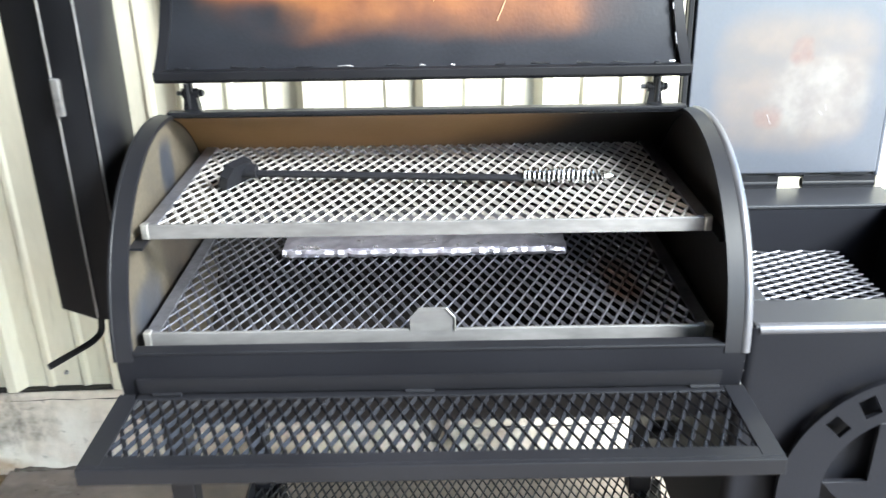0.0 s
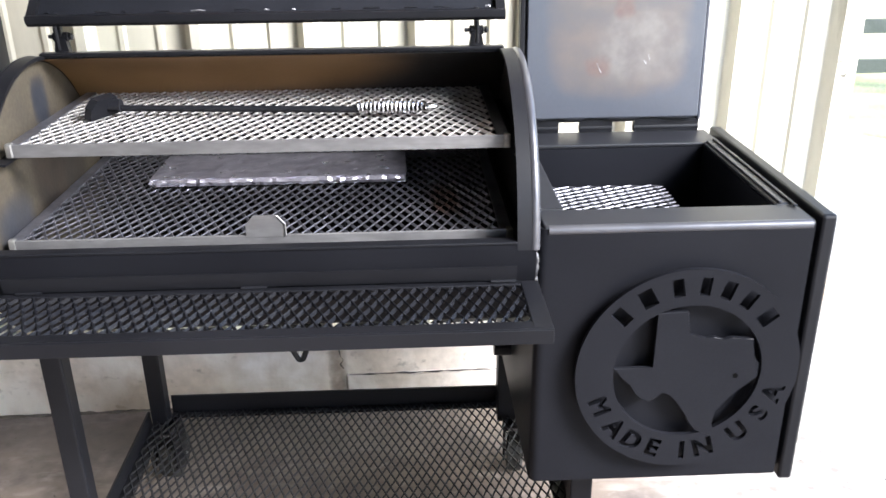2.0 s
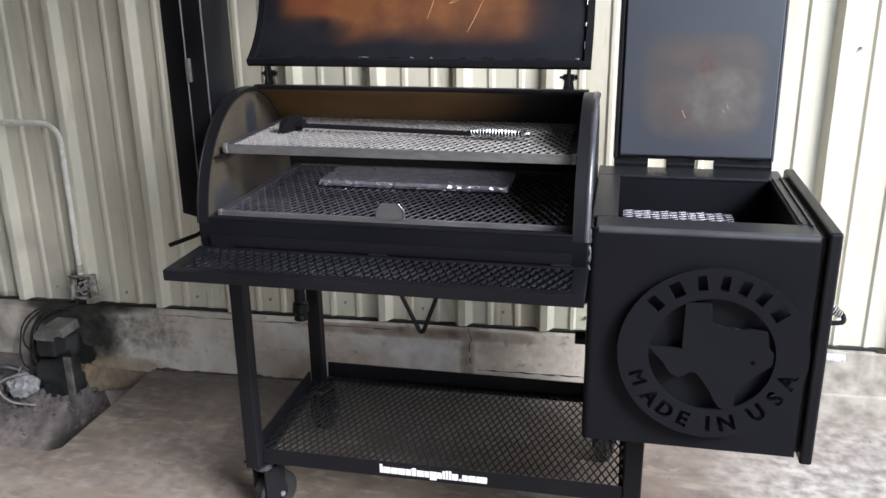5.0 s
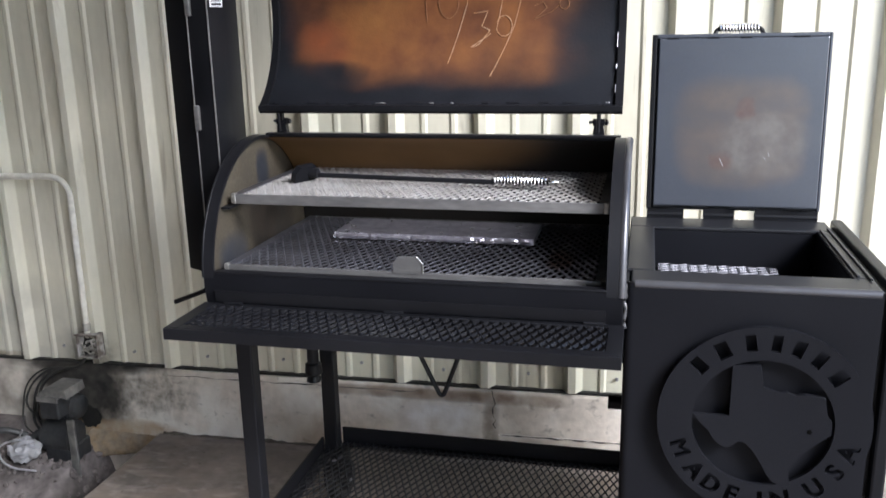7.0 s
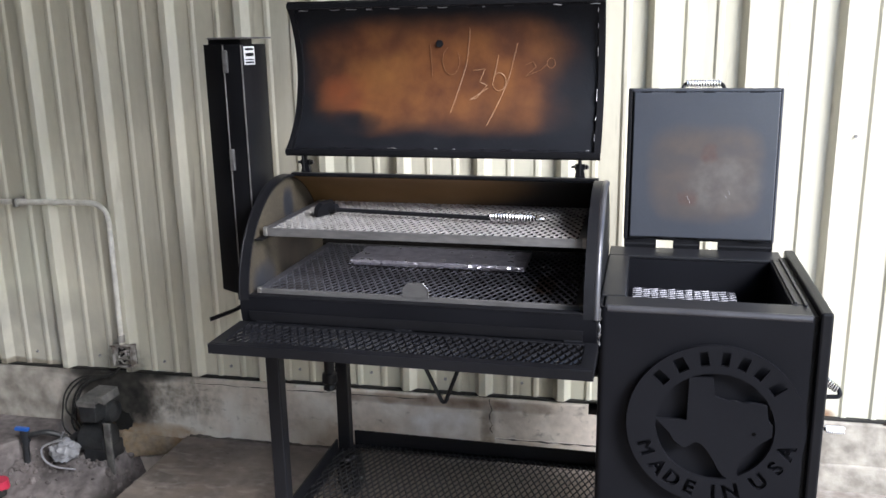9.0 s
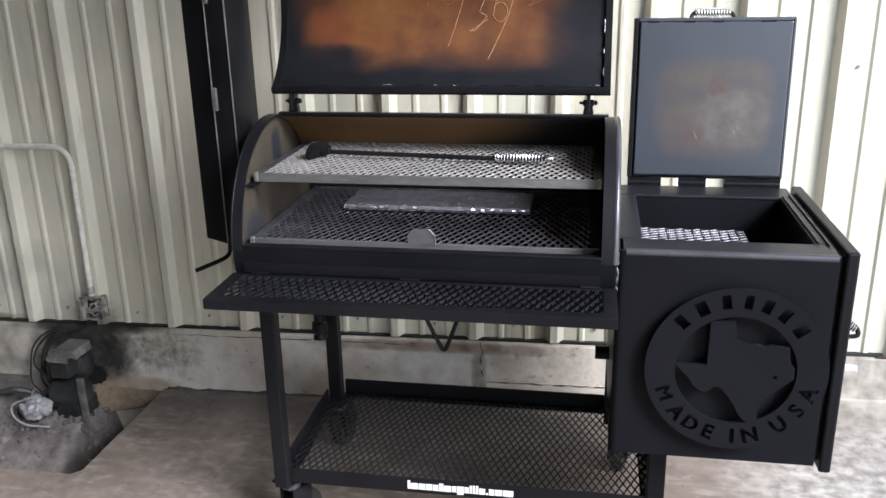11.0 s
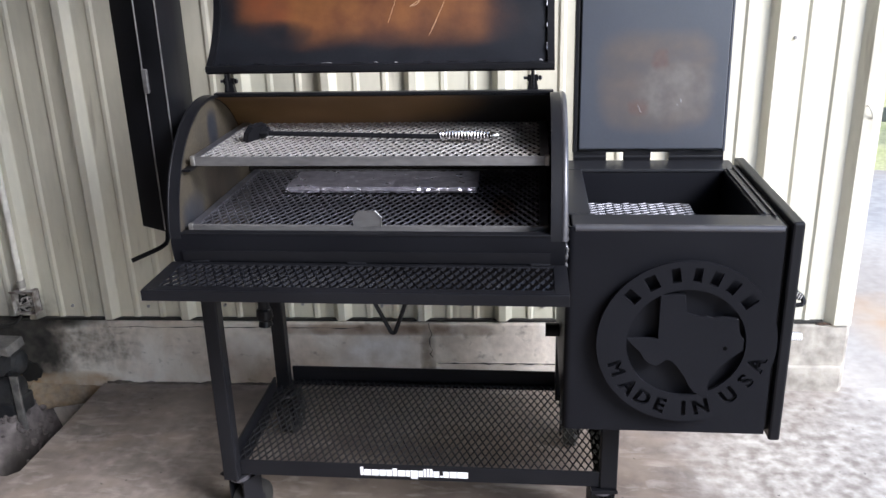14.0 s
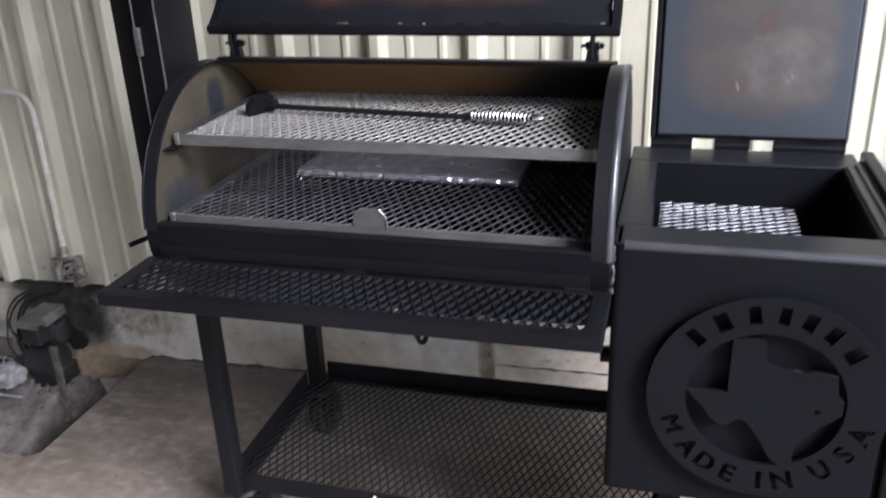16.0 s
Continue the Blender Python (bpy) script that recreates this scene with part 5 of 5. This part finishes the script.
part("pipe", tubed(rounded([(-2.6, 0.585, 1.000), (-1.075, 0.604, 1.020), (-1.079, 0.604, 0.415)], 0.09, 10), 0.0115, 12), PAINTED_PIPE, conduit, smooth=40)
part("coupling", tubed([(-1.079, 0.604, 0.425), (-1.079, 0.604, 0.455)], 0.016, 12), GALV, conduit, smooth=40)
for x in (-2.2, -1.5):
    part("strap", boxes((x, x + 0.015, 0.578, 0.640, 0.995, 1.030), bevel=0.002), GALV, conduit)
jb = thing("junction_box", (-1.08, 0.62, 0.31), "open rusty steel junction box with loose wires", "junction box")
part("back", boxes((-1.122, -1.034, 0.632, 0.636, 0.316, 0.408)), RUBBER, jb, "dark inside of the box")
for r in ((-1.122, -1.118, 0.590, 0.632, 0.316, 0.408), (-1.038, -1.034, 0.590, 0.632, 0.316, 0.408), (-1.118, -1.038, 0.590, 0.632, 0.404, 0.408), (-1.118, -1.038, 0.590, 0.632, 0.316, 0.320)):
    part("side", boxes(r), PEELED, jb)
part("flange", boxes((-1.128, -1.028, 0.586, 0.5905, 0.405, 0.412), bevel=0.001), PEELED, jb)
rw = random.Random(7)
for k in range(12):
    pts = [(-1.078 + rw.uniform(-0.032, 0.032), 0.605 + rw.uniform(-0.012, 0.02), 0.325 + rw.uniform(0, 0.07)) for _ in range(5)]
    part("wire", tubed(rounded(pts, 0.02, 4), 0.0035, 6), (RUBBER, PEELED, GALV)[k % 3], jb, smooth=60)
cable = thing("power_cable", (-1.2, 0.55, 0.1), "black power cables looping from box to pump", "cable")
for dx, r, low in ((0.0, 0.006, 0.05), (0.018, 0.005, 0.02), (0.045, 0.0045, 0.09), (0.07, 0.0035, 0.0)):
    part("cable", tubed(rounded([(-1.100, 0.61, 0.318), (-1.125, 0.595, 0.275), (-1.22 - dx, 0.585, 0.262), (-1.285 - dx, 0.56, 0.20), (-1.30 - dx, 0.53, low + 0.04), (-1.255 - dx * 0.4, 0.51, low)], 0.06, 6), r, 8), RUBBER, cable, smooth=60)
part("loop", tubed(rounded([(-1.225, 0.37, 0.075), (-1.30, 0.365, 0.055), (-1.345, 0.36, 0.03), (-1.335, 0.355, -0.02), (-1.28, 0.35, -0.045), (-1.19, 0.36, -0.05)], 0.03, 6), 0.004, 8), BAG, cable, "pale flexible tube", 60)
part("loop", tubed(rounded([(-1.275, 0.40, 0.02), (-1.262, 0.385, 0.07), (-1.235, 0.375, 0.105)], 0.03, 6), 0.0035, 8), BAG, cable, "pale flexible tube", 60)

# ---- outside: fence, bushes ----
fence = thing("fence", (4.5, 6.0, -0.35), "dark-painted wooden rail fence", "fence", kind="structure")
for k in range(7):
    x = 3.4 + k * 2.4
    part("post", boxes((x, x + 0.12, 6.06, 6.18, -0.4, 0.83), bevel=0.01), FENCE, fence)
    for z in (0.71, 0.35, -0.01):
        part("rail", boxes((x - 1.15, x + 1.24, 6.0, 6.035, z - 0.065, z + 0.065), bevel=0.006), FENCE, fence)


def bush(x, y, height, seed):
    rnd = random.Random(seed)
    t = thing("tree", (x, y, -0.38), "leafy green tree beyond the grass field", "tree", "trees behind the field")
    bm = bmesh.new()
    tube(bm, [(x, y, -0.4), (x + 0.05, y, height * 0.3), (x + 0.1, y, height * 0.6)], [0.16, 0.12, 0.05], 8)
    for k in range(5):
        a = rnd.uniform(0, 6.28)
        z = height * rnd.uniform(0.1, 0.4)
        tube(bm, [(x, y, z), (x + 0.5 * math.cos(a), y + 0.5 * math.sin(a), z + 0.5), (x + 1.1 * math.cos(a), y + 1.1 * math.sin(a), z + 0.9)], [0.07, 0.045, 0.02], 6)
    part("trunk", bm, BARK, t)
    verts, faces = [], []
    for c in range(26):
        a, rr = rnd.uniform(0, 6.28), rnd.uniform(0.1, 1.0) * height * 0.36
        cx, cy, cz = x + rr * math.cos(a), y + rr * math.sin(a), rnd.uniform(0.16, 1.0) * height - 0.1
        cr = height * rnd.uniform(0.09, 0.18)
        for _ in range(90):
            d = Vector((rnd.gauss(0, 1), rnd.gauss(0, 1), rnd.gauss(0, 1))).normalized() * cr * rnd.uniform(0.5, 1.05)
            s = rnd.uniform(0.06, 0.12)
            u = Vector((rnd.gauss(0, 1), rnd.gauss(0, 1), rnd.gauss(0, 1))).normalized()
            w = u.orthogonal().normalized() * s * 0.6
            p = Vector((cx, cy, cz)) + d
            b = len(verts)
            verts += [tuple(p - u * s), tuple(p + w), tuple(p + u * s), tuple(p - w)]
            faces.append((b, b + 1, b + 2, b + 3))
    me = bpy.data.meshes.new("crown")
    me.from_pydata(verts, [], faces)
    me.materials.append(LEAF)
    ob = new("crown", me)
    ob.parent, ob.matrix_parent_inverse = t, world_of(t).inverted()


for k, (x, y, h) in enumerate(((6.4, 16.5, 3.4), (8.3, 17.2, 4.2), (10.9, 16.4, 3.2), (11.8, 17.0, 4.0), (5.0, 18.5, 4.4), (13.8, 17.5, 4.2))):
    bush(x, y, h, 40 + k)
